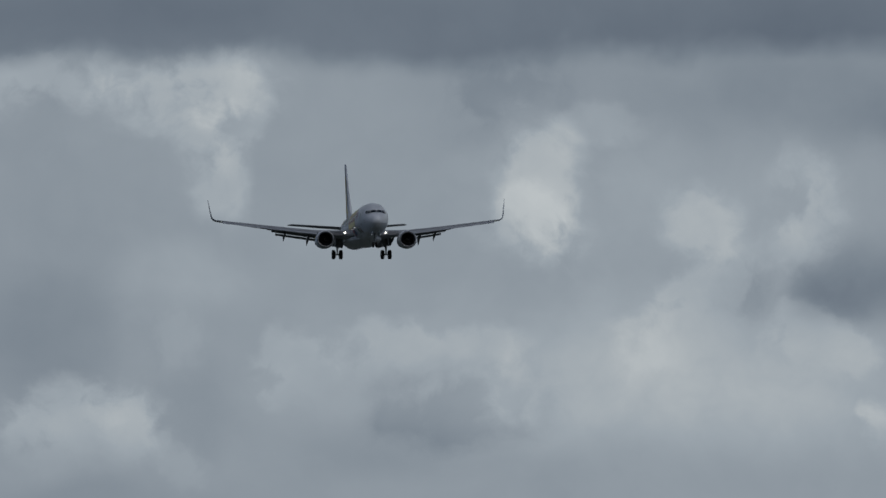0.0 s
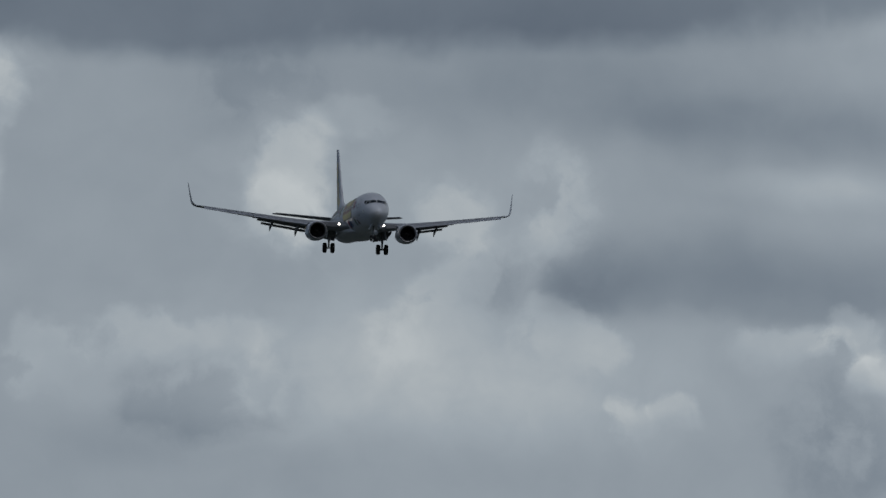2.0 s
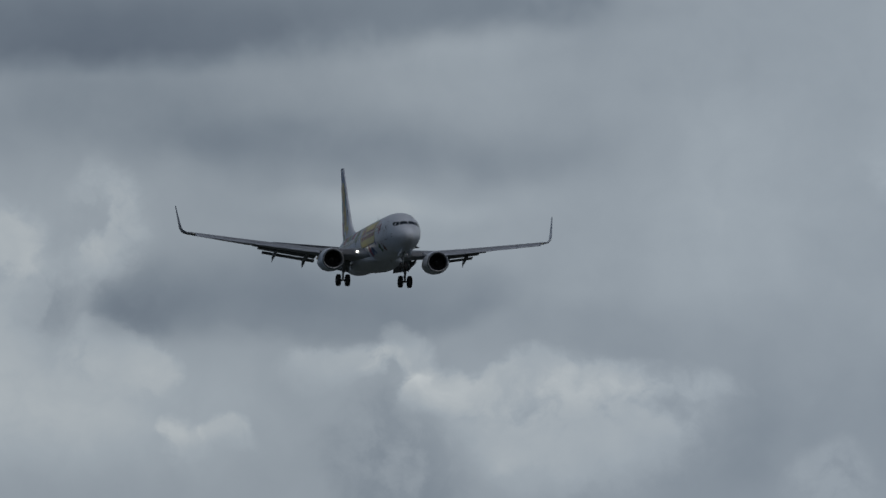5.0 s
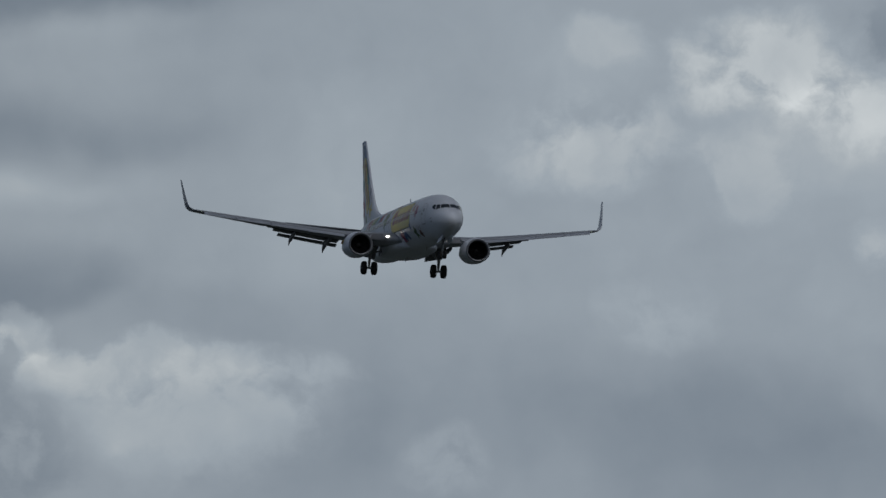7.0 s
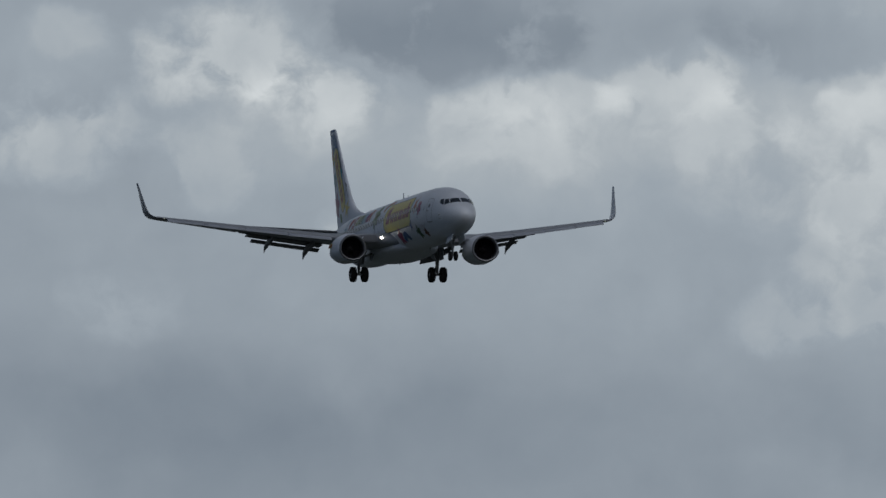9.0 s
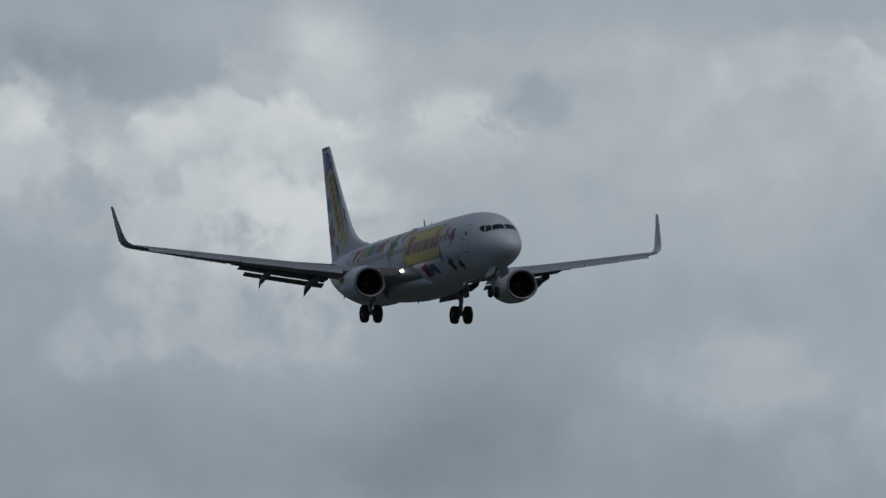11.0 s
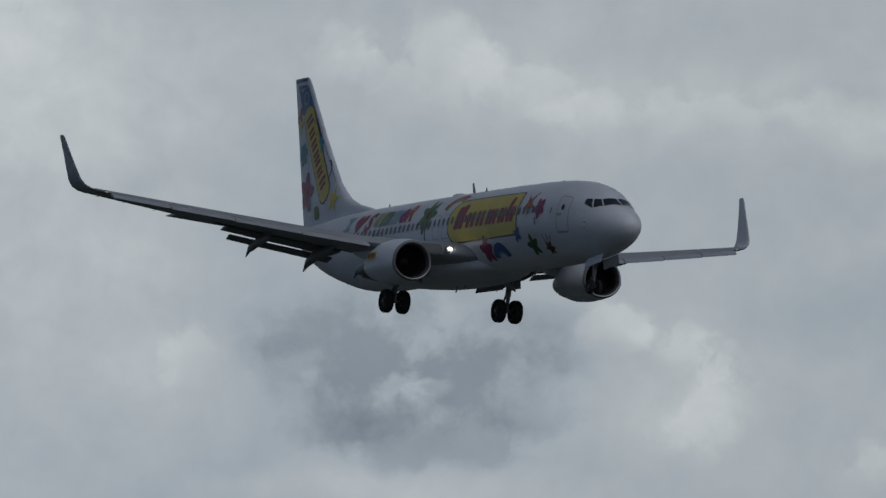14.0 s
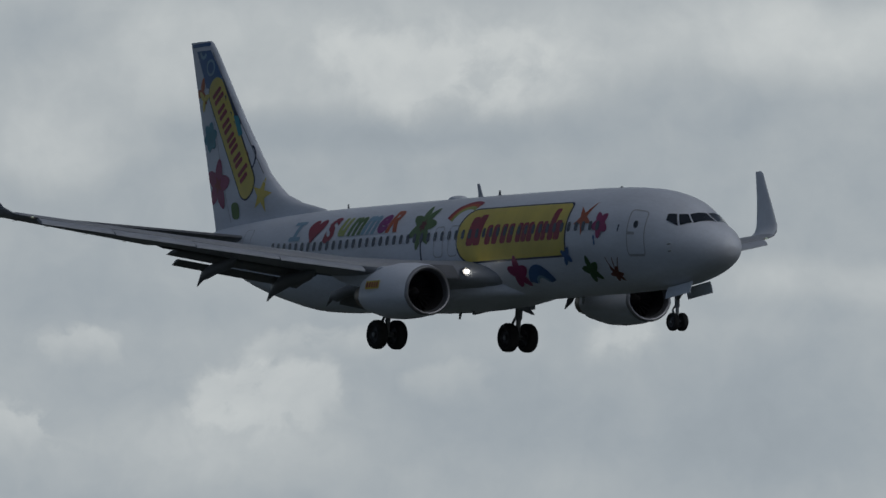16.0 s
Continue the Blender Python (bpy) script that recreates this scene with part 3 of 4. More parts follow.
def livery(fu):
    # yellow panel with a dark rim, and plain red strokes in place of the maker's name
    on_hull(plaque(8.82, 16.75, -0.60, 1.58, 0.32, 0.98), fu, "panel_rim", M_TRUNK, 0.012)
    on_hull(plaque(8.90, 16.67, -0.53, 1.51, 0.30, 0.94), fu, "yellow_panel", M_YELLOW, 0.018, "bright yellow painted panel")
    for u, w, h in ((15.75, 0.20, 1.1), (15.25, 0.20, 1.18), (14.45, 0.16, 0.72), (13.95, 0.16, 0.72), (13.35, 0.16, 0.72), (12.85, 0.16, 0.72), (12.25, 0.15, 0.72), (11.85, 0.15, 0.72), (11.45, 0.15, 0.72), (10.85, 0.17, 0.72), (10.45, 0.13, 0.72), (9.95, 0.16, 1.22), (9.5, 0.17, 0.72)):
        w *= 1.25
        on_hull(rounded(u - w, u + w, 0.05, 0.05 + h, 0.12, lean=-0.2), fu, "red_stroke", M_RED, 0.024)
    # slogan
    for o in ((29.75, 28.85, 0.74, 0.92), (29.50, 29.22, 0.92, 1.48), (29.95, 29.05, 1.48, 1.66)):
        lean = -0.25 * (o[2] - 0.74)
        on_hull([(o[0] + lean, o[2]), (o[1] + lean, o[2]), (o[1] - 0.25 * (o[3] - 0.74), o[3]), (o[0] - 0.25 * (o[3] - 0.74), o[3])], fu, "letter_bar", M_SKYB, 0.018)
    on_hull(heart(27.75, 1.22, 0.62), fu, "heart", M_RED, 0.018, "red painted heart")
    for ch, u, mat, h in (("S", 26.45, M_RED, 1.15), ("u", 25.5, M_LIME, 0.85), ("m", 24.5, M_GREEN, 0.85), ("m", 23.45, M_SKYB, 0.85), ("e", 22.5, M_PURPLE, 0.85), ("R", 21.65, M_ORANGE, 1.02)):
        letter(ch, u, 0.80 if ch != "S" else 0.58, h, fu, mat, wide=0.85 if ch in "um" else 1.0)
    # palm, rainbow, starfish, flowers
    on_hull(petals(19.45, 1.0, 0.98, 7, 25, fat=0.44), fu, "palm_crown", M_GREEN, 0.018, "green painted palm leaves")
    on_hull(petals(19.45, 0.98, 0.26, 6, 45, fat=0.5), fu, "palm_heart", M_BROWN, 0.026)
    on_hull([(19.42, 0.8), (19.32, -0.4), (19.22, -0.4), (19.34, 0.8)], fu, "palm_trunk", M_TRUNK, 0.014)
    for k, mat in enumerate((M_RED, M_ORANGE, M_LIME)):
        on_hull(arch(16.6, 0.75, 1.35 - 0.17 * k, 1.18 - 0.17 * k, 20, 120), fu, "rainbow_band", mat, 0.010)
    on_hull([[(7.75 - 0.12, 0.72), (7.75 + 0.16, 0.86), (7.18, 1.52)]] + star(7.75, 0.78, 0.66, 5, 125, 0.36), fu, "starfish", M_ORANGE, 0.02, "orange painted starfish")
    on_hull(petals(6.5, 0.55, 0.55, 5, 60, fat=0.7), fu, "red_flower", M_MAGENTA, 0.02)
    on_hull(petals(12.6, -1.12, 0.72, 5, 90, fat=0.62), fu, "magenta_flower", M_MAGENTA, 0.02)
    on_hull(arch(11.2, -1.75, 0.95, 0.5, 15, 165, squash=1.0), fu, "blue_wave", M_BLUE, 0.02)
    on_hull(arch(11.2, -1.75, 0.50, 0.38, 25, 155), fu, "pale_wave", M_SKYB, 0.02)
    on_hull(petals(8.85, -0.58, 0.4, 4, 30, fat=0.6), fu, "blue_bird", M_BLUE, 0.026)
    on_hull(petals(7.45, -1.2, 0.62, 5, 80, fat=0.55), fu, "leaf_cluster", M_DKGREEN, 0.02)
    on_hull(petals(5.95, -1.45, 0.42, 6, 0, fat=0.5), fu, "coral", M_BROWN, 0.02)
    for du in (-0.3, -0.05, 0.22):
        on_hull([(5.9 + du * 0.3, -1.4), (5.96 + du * 0.3, -1.4), (5.93 + du * 1.5, -0.72), (5.89 + du * 1.5, -0.72)], fu, "coral_branch", M_BROWN, 0.016)
    on_hull(petals(6.8, -0.05, 0.2, 2, 80, fat=0.6), fu, "drop", M_BLUE, 0.02)
    on_hull(petals(5.3, 0.4, 0.16, 2, 100, fat=0.5), fu, "drop", M_TRUNK, 0.02)



def cabin(fu):
    # passenger windows, one pane each
    u = 6.6
    while u < 31.2:
        if not (16.35 < u < 16.6):
            on_hull(rounded(u - 0.115, u + 0.115, 0.31, 0.67, 0.10, 3), fu, "window", M_CABIN, 0.03, step=5)
        u += 0.508
    # doors and overwing exits
    on_hull(ring_outline(3.72, 4.78, -0.72, 1.22, 0.22, 0.055), fu, "door_seam", M_SEAM, 0.012)
    on_hull(rounded(3.80, 4.70, -0.72, -0.62, 0.04), fu, "door_sill", M_SEAM, 0.02)
    on_hull(rounded(4.15, 4.40, 0.42, 0.72, 0.1, 3), fu, "door_window", M_GLASS, 0.024)
    on_hull(rounded(4.30, 4.72, 0.15, 0.26, 0.04, 3), fu, "door_handle", M_SEAM, 0.024)
    for u in (16.95, 18.0):
        on_hull(ring_outline(u - 0.34, u + 0.34, -0.28, 0.86, 0.18, 0.035), fu, "exit_seam", M_SEAM, 0.034)
    on_hull(ring_outline(33.3, 34.1, 0.05, 1.5, 0.2, 0.04), fu, "door_seam", M_SEAM, 0.012)
    # probes below the cockpit side window
    for v in (-0.05, -0.42):
        a = hull(2.35, v / 1.95)
        bm = bmesh.new()
        tube(bm, a, a + Vector((0.05, -0.12, -0.02)), 0.03)
        tube(bm, a + Vector((0.0, -0.12, -0.02)), a + Vector((0.26, -0.14, -0.02)), 0.022, 0.012)
        part("pitot_probe", bm, M_STEEL, fu)


def cockpit(fu):
    """Six dark panes round the nose, on both sides, with pale posts left between them."""
    panes = COCKPIT
    for side in (1, -1):
        for quad in panes:
            bm = bmesh.new()
            n = 6
            (s0, p0), (s1, p1), (s2, p2), (s3, p3) = quad
            g = {}
            for i in range(n + 1):
                for j in range(n + 1):
                    a, b = i / n, j / n
                    s = (s0 * (1 - a) + s1 * a) * (1 - b) + (s3 * (1 - a) + s2 * a) * b
                    p = (p0 * (1 - a) + p1 * a) * (1 - b) + (p3 * (1 - a) + p2 * a) * b
                    v = hull(s, radians(p), 0.02)
                    g[i, j] = bm.verts.new((v.x, v.y * side, v.z))
            for i in range(n):
                for j in range(n):
                    bm.faces.new([g[i, j], g[i + 1, j], g[i + 1, j + 1], g[i, j + 1]])
            part("windscreen_pane", bm, M_GLASS, fu, "dark cockpit window pane")


# metres behind the nose and degrees above the waist: windscreen, sliding window, rear window
COCKPIT = [
    [(1.14, 87.8), (1.80, 88.2), (2.02, 59.5), (1.60, 49.8)],
    [(1.67, 48.3), (2.07, 57.8), (2.37, 48), (2.04, 32)],
    [(2.12, 29.5), (2.44, 46.5), (2.80, 39.5), (2.75, 30)],
]


def wing_line(y):
    """Leading edge x, trailing edge x and height of the wing at y."""
    le = np.interp(y, [0.5, 1.6, 2.5, 3.4, 5.5, 16.9], [-13.6, -14.1, -15.1, -16.0, -17.5, -23.75])
    te = np.interp(y, [0.5, 5.7, 16.9], [-22.7, -22.7, -25.5])
    z = np.interp(y, [0.5, 1.9, 5.5, 8.5, 11.5, 14.5, 16.9], [-1.3, -1.2, -0.75, -0.27, 0.24, 0.76, 1.18])
    return float(le), float(te), float(z)


def section(y, side, cut=1.0, thick=None):
    le, te, z = wing_line(y)
    c = le - te
    t = thick or np.interp(y, [1, 5.5, 17], [0.14, 0.125, 0.115])
    return [Vector((le - bx, side * y, z + bz)) for bx, bz in airfoil(14, c, t, 0.02, cut)]


def spar(side, y0, y1, chord0, chord1, frac0, drop0, drop1, tilt, thick=0.14, back=0.0):
    """A tilted blade between two spans: a slat, a flap."""
    bm = bmesh.new()
    rings = []
    for k in range(7):
        a = k / 6
        y = y0 + (y1 - y0) * a
        le, te, z = wing_line(y)
        c = chord0 + (chord1 - chord0) * a
        x, z = le - frac0 * (le - te) - back, z - (drop0 + (drop1 - drop0) * a)
        ct, st = math.cos(radians(tilt)), math.sin(radians(tilt))
        rings.append([Vector((x - (bx * ct + bz * st), side * y, z - bx * st + bz * ct)) for bx, bz in airfoil(9, c, thick, 0.03)])
    loft(bm, rings)
    return bm


def build_wing(plane, side):
    bm = bmesh.new()
    loft(bm, [section(y, side, 0.76) for y in (0.6, 1.6, 2.5, 3.4, 4.5, 5.5, 7, 8.5, 10, 11.2)])
    loft(bm, [section(y, side) for y in (11.2, 12.5, 14, 15.5, 16.9)])
    wing = part("wing", bm, M_GREY, plane, "pale grey swept wing")
    # slats, leaving the wing's nose forward and down
    for y0, y1 in ((5.6, 8.4), (8.44, 11.2), (11.24, 13.9), (13.94, 16.35)):
        part("slat", spar(side, y0, y1, 0.80, 0.80, 0.0, 0.24, 0.26, -24, 0.16, -0.34), M_SLAT, wing, "pale painted slat")
    part("krueger_flap", spar(side, 2.7, 4.1, 0.7, 0.6, 0.0, 0.18, 0.18, -50, 0.12, -0.15), M_FLAP, wing)
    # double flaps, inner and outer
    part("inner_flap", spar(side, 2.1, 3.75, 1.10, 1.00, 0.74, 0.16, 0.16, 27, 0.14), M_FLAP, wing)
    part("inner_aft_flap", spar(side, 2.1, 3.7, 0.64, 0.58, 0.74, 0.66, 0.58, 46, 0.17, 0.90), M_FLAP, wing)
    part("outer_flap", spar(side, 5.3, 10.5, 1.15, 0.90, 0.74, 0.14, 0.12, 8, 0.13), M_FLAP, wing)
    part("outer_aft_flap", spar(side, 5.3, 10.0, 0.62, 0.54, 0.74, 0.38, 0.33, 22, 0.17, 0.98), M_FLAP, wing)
    # solid dark strip along the flap cove, the recess's shade put into its colour
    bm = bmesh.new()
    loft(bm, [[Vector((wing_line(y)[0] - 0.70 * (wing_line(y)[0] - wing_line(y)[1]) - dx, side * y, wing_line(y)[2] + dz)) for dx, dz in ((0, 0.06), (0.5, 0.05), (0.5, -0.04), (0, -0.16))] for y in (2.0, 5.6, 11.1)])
    part("cove_shade_strip", bm, M_DARKG, wing)
    # flap track fairings with drooped tails
    for y, x1, z1, fat in ((9.05, -24.0, -1.36, 0.20), (6.3 if side < 0 else 7.15, -23.4, -1.88, 0.24), (3.75, -23.2, -2.02, 0.20)):
        bm = bmesh.new()
        le, te, z = wing_line(y)
        path = [(le - 0.36 * (le - te), z - 0.22, 0.06), (le - 0.44 * (le - te), z - 0.36, 0.75), (le - 0.6 * (le - te), z - 0.46, 1.0), (te + 1.1, z - 0.52, 1.0), (te + 0.35, z - 0.68, 1.05), (x1 + 0.45, z1 + 0.40, 0.80), (x1 + 0.12, z1 + 0.10, 0.28), (x1, z1, 0.04)]
        rings = []
        for x, zz, k in path:
            rings.append([Vector((x, side * y + fat * k * 0.62 * math.cos(a), zz + fat * k * 1.15 * math.sin(a))) for a in (2 * math.pi * i / 14 for i in range(14))])
        loft(bm, rings)
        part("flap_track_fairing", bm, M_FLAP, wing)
    # blended winglet
    bm = bmesh.new()
    rings = []
    for y, z, le, c, lean in ((16.86, 1.17, -23.72, 1.80, 12), (17.2, 1.27, -23.92, 1.72, 28), (17.45, 1.46, -24.12, 1.62, 52), (17.58, 1.72, -24.32, 1.50, 72), (17.68, 2.25, -24.72, 1.22, 80), (17.79, 3.0, -25.26, 0.86, 82), (17.90, 3.78, -25.80, 0.56, 83), (17.92, 3.90, -25.98, 0.42, 83)):
        sl, cl_ = math.sin(radians(lean)), math.cos(radians(lean))
        rings.append([Vector((le - bx, side * (y - bz * sl), z + bz * cl_)) for bx, bz in airfoil(10, c, 0.09, 0.0)])
    loft(bm, rings)
    wl = part("winglet", bm, M_SILVER, wing, "upswept blended winglet, blue-grey outside and pale inside")
    wl.data.materials.append(M_PALE)
    for p in wl.data.polygons:
        if p.normal.y * side < -0.3:
            p.material_index = 1
    bm = bmesh.new()
    bmesh.ops.create_icosphere(bm, subdivisions=2, radius=0.05, matrix=Matrix.Translation((-23.52, side * 16.55, 1.10)) @ Matrix.Diagonal((2.2, 1, 0.8, 1)))
    part("nav_light", bm, M_NAV, wing, "small lit position light")
    # landing light in the wing root
    bm = bmesh.new()
    tube(bm, (-15.25, side * 2.46, -0.99), (-15.02, side * 2.46, -0.99), 0.15, 0.16, 16)
    part("light_housing", bm, M_STEEL, wing)
    bm = bmesh.new()
    bmesh.ops.create_icosphere(bm, subdivisions=2, radius=0.09, matrix=Matrix.Translation((-14.97, side * 2.46, -0.99)) @ Matrix.Diagonal((0.5, 1.15, 0.8, 1)))
    part("landing_light", bm, M_LAMP, wing, "bright lit landing light")
    # discharge wicks
    for y in (12.0, 13.5, 15.0, 16.2):
        le, te, z = wing_line(y)
        bm = bmesh.new()
        tube(bm, (te + 0.05, side * y, z), (te - 0.35, side * y, z), 0.012, 0.006, 6)
        part("static_wick", bm, M_BLACK, wing)
    return wing


def build_engine(plane, side):
    c = Vector((-13.75, -4.9, -1.86)) if side < 0 else Vector((-13.75, 4.97, -1.885))
    bm = bmesh.new()
    lathe(bm, [(-0.10, 1.00), (-0.35, 1.07), (-0.9, 1.13), (-1.7, 1.16), (-2.6, 1.09), (-3.3, 0.93), (-3.8, 0.80), (-3.78, 0.76), (-3.2, 0.82)], c, flat=0.86)
    eng = part("engine", bm, M_WHITE, plane, "white turbofan engine cowling")
    bm = bmesh.new()
    lathe(bm, [(-0.10, 1.003), (-0.03, 0.965), (0.0, 0.92), (-0.02, 0.87), (-0.10, 0.83), (-0.28, 0.80)], c, flat=0.92)
    part("inlet_lip", bm, M_METAL, eng, "polished metal inlet lip")
    bm = bmesh.new()
    lathe(bm, [(-0.28, 0.80), (-0.7, 0.79), (-1.25, 0.79), (-1.26, 0.05)], c, flat=0.95)
    part("inlet_duct", bm, M_BLACK, eng)
    bm = bmesh.new()
    lathe(bm, [(-0.68, 0.01), (-0.78, 0.08), (-0.95, 0.17), (-1.15, 0.24)], c, n=20)
    part("spinner", bm, M_BLACK, eng)
    for k in range(24):
        a = 2 * math.pi * k / 24
        bm = bmesh.new()
        q = Matrix.Rotation(a, 4, "X")
        pts = [(-1.14, -0.03, 0.22), (-1.02, 0.05, 0.22), (-0.98, 0.13, 0.76), (-1.14, -0.07, 0.76)]
        f = [bm.verts.new(c + q @ Vector(p)) for p in pts]
        b = [bm.verts.new(c + q @ (Vector(p) + Vector((-0.012, 0.008, 0)))) for p in pts]
        bm.faces.new(f)
        bm.faces.new(list(reversed(b)))
        for i in range(4):
            bm.faces.new([f[i], b[i], b[(i + 1) % 4], f[(i + 1) % 4]])
        part("fan_blade", bm, M_FAN, eng, smooth=False)
    bm = bmesh.new()
    lathe(bm, [(-3.0, 0.72), (-3.6, 0.66), (-4.3, 0.52), (-4.75, 0.42), (-4.7, 0.38), (-4.2, 0.42)], c, n=24)
    part("core_nozzle", bm, M_HOT, eng)
    bm = bmesh.new()
    lathe(bm, [(-4.2, 0.30), (-4.7, 0.24), (-5.2, 0.02)], c, n=18)
    part("exhaust_plug", bm, M_HOT, eng)
    # pylon from the cowling's back to the wing
    bm = bmesh.new()
    rings = []
    for x, z0, z1, w in ((-14.6, -0.95, -0.84, 0.03), (-15.6, -1.0, -0.80, 0.14), (-17.0, -1.1, -0.82, 0.18), (-18.6, -1.5, -0.85, 0.2), (-20.0, -1.25, -0.9, 0.12), (-20.8, -1.0, -0.92, 0.03)):
        rings.append([Vector((x, side * (4.9 + dy * w), z)) for dy, z in ((-1, z0), (1, z0), (1, z1), (0.5, z1 + 0.04), (-0.5, z1 + 0.04), (-1, z1))])
    loft(bm, rings)
    part("pylon", bm, M_WHITE, eng)
    # chine and badge on the cowling's side
    if side < 0:
        bm = bmesh.new()
        for u0, u1, a0, a1 in ((-2.75, -1.75, 8, 24),):
            g = [[Vector((c.x + u, c.y - 1.175 * math.cos(radians(a)), c.z + 1.175 * math.sin(radians(a)))) for a in (a0, (a0 + a1) / 2, a1)] for u in (u0, (u0 + u1) / 2, u1)]
            loft(bm, g, caps=False, closed=False)
        part("cowl_badge", bm, M_YELLOW, eng, "small yellow badge")
        for k in range(5):
            bm = bmesh.new()
            g = [[Vector((c.x + u, c.y - 1.188 * math.cos(radians(a)), c.z + 1.188 * math.sin(radians(a)))) for a in (11, 16, 21)] for u in (-2.65 + 0.18 * k, -2.55 + 0.18 * k)]
            loft(bm, g, caps=False, closed=False)
            part("badge_stroke", bm, M_RED, eng)
    bm = bmesh.new()
    y = c.y - side * 0.92
    loft(bm, [[Vector((x, y - side * o, c.z + 0.72 + o * 0.9 + d)) for o, d in ((0, 0), (h, 0), (h, 0.02), (0, 0.03))] for x, h in ((c.x - 1.0, 0.02), (c.x - 1.6, 0.26), (c.x - 2.0, 0.3), (c.x - 2.05, 0.02))])
    part("nacelle_chine", bm, M_WHITE, eng)
    return eng


def fin_line(z):
    le = np.interp(z, [1.6, 2.1, 2.6, 3.55, 6.0, 9.0, 9.17], [-28.4, -29.5, -32.1, -33.60, -35.68, -38.0, -38.3])
    te = np.interp(z, [1.6, 9.17], [-37.98, -39.88])
    return float(le), float(te)


def fin_half(x, z):
    le, te = fin_line(z)
    c = le - te
    f = min(max((le - x) / c, 0.0), 1.0)
    t = np.interp(z, [1.8, 2.8, 9.2], [0.055, 0.105, 0.10])
    return 5 * t * c * (0.2969 * math.sqrt(f) - 0.126 * f - 0.3516 * f * f + 0.2843 * f ** 3 - 0.1036 * f ** 4)


def build_fin(plane):
    bm = bmesh.new()
    rings = []
    for z in (1.45, 1.8, 2.1, 2.45, 2.8, 3.2, 3.7, 4.5, 6, 7.5, 8.7, 9.05, 9.17):
        le, te = fin_line(z)
        c = le - te
        fs = [(1 - math.cos(math.pi * i / 14)) / 2 for i in range(15)]
        ring = [Vector((le - f * c, fin_half(le - f * c, z), z)) for f in reversed(fs)] + [Vector((le - f * c, -fin_half(le - f * c, z), z)) for f in fs[1:-1]]
        rings.append(ring)
    loft(bm, rings)
    fin = part("fin", bm, M_WHITE, plane, "white tail fin with bright holiday artwork")

    def on_fin(outlines, name, mat, lift=0.015, label=""):
        b = bmesh.new()
        outlines = outlines if isinstance(outlines[0][0], (tuple, list)) else [outlines]
        for o in outlines:
            b.faces.new([b.verts.new((x, z, 0)) for x, z in o])
        bmesh.ops.triangulate(b, faces=b.faces)
        for axis in (0, 1):
            lo, hi = min(v.co[axis] for v in b.verts), max(v.co[axis] for v in b.verts)
            k = math.ceil(lo / 0.35)
            while k * 0.35 < hi:
                co, no = [0, 0, 0], [0, 0, 0]
                co[axis], no[axis] = k * 0.35, 1
                bmesh.ops.bisect_plane(b, geom=b.verts[:] + b.edges[:] + b.faces[:], plane_co=co, plane_no=no)
                k += 1
        for v in b.verts:
            x, z = v.co.x, v.co.y
            le, te = fin_line(z)
            x = min(max(x, te + 0.03), le - 0.06)
            v.co = (x, -fin_half(x, z) - lift, z)
        for f in b.faces:
            f.normal_update()
            if f.normal.y > 0:
                f.normal_flip()
        return part(name, b, mat, fin, label, normals=False)

    def along(u0, u1, h, r, lean=0.0):
        # rounded bar in the frame of the slanted panel: u along it from the top, across it
        top, foot = Vector((-37.98, 7.50)), Vector((-34.85, 2.80))
        d = (foot - top).normalized()
        n = Vector((-d.y, d.x))
        o = rounded(u0, u1, -h[0], h[1], r)
        return [tuple(top + d * u + n * v) for u, v in o]

    on_fin(along(-0.12, 5.62, (0.66, 0.72), 0.62), "panel_rim", M_TRUNK, 0.010)
    on_fin(along(-0.06, 5.56, (0.60, 0.66), 0.57), "yellow_panel", M_YELLOW, 0.016, "slanted yellow painted panel")
    for u, hh in ((0.55, 0.3), (0.85, 0.36), (1.30, 0.2), (1.60, 0.2), (2.0, 0.2), (2.3, 0.2), (2.7, 0.2), (2.98, 0.2), (3.26, 0.2), (3.68, 0.2), (3.95, 0.2), (4.38, 0.38), (4.68, 0.2)):
        on_fin(along(u - 0.10, u + 0.10, (0.32, hh + 0.12), 0.07), "red_stroke", M_RED, 0.022)
    on_fin(petals(-37.62, 3.42, 1.06, 5, 80, fat=0.60), "magenta_flower", M_MAGENTA, 0.016)
    on_fin(petals(-37.62, 3.42, 0.35, 5, 40, fat=0.5), "flower_heart", M_RED, 0.022)
    on_fin(star(-33.95, 2.85, 0.74, 5, 78, 0.38), "yellow_star", M_YELLOW, 0.016)
    on_fin(rounded(-36.5, -35.85, 2.0, 2.66, 0.22), "green_leaf", M_GREEN, 0.016)
    on_fin(petals(-38.25, 5.35, 0.62, 6, 15, fat=0.8), "teal_shell", M_TEAL, 0.016)
    on_fin(petals(-38.95, 7.15, 0.62, 3, 70, fat=0.55), "orange_bird", M_ORANGE, 0.016)
    on_fin(petals(-38.75, 6.85, 0.5, 3, 20, fat=0.5), "yellow_feather", M_YELLOW, 0.02)
    on_fin([(-39.35, 8.8), (-38.2, 8.8), (-37.6, 8.1), (-37.15, 7.5), (-37.4, 7.2), (-38.55, 7.3), (-38.85, 7.9)], "blue_sea", M_BLUE, 0.012)
    on_fin([(-39.7, 8.95), (-38.25, 8.98), (-38.2, 9.12), (-39.75, 9.1)], "blue_tip_band", M_BLUE, 0.012)
    on_fin([(-37.0, 7.2), (-36.78, 7.1), (-35.75, 5.75), (-36.05, 5.7), (-36.9, 6.95)], "blue_stripe", M_TRUNK, 0.011)
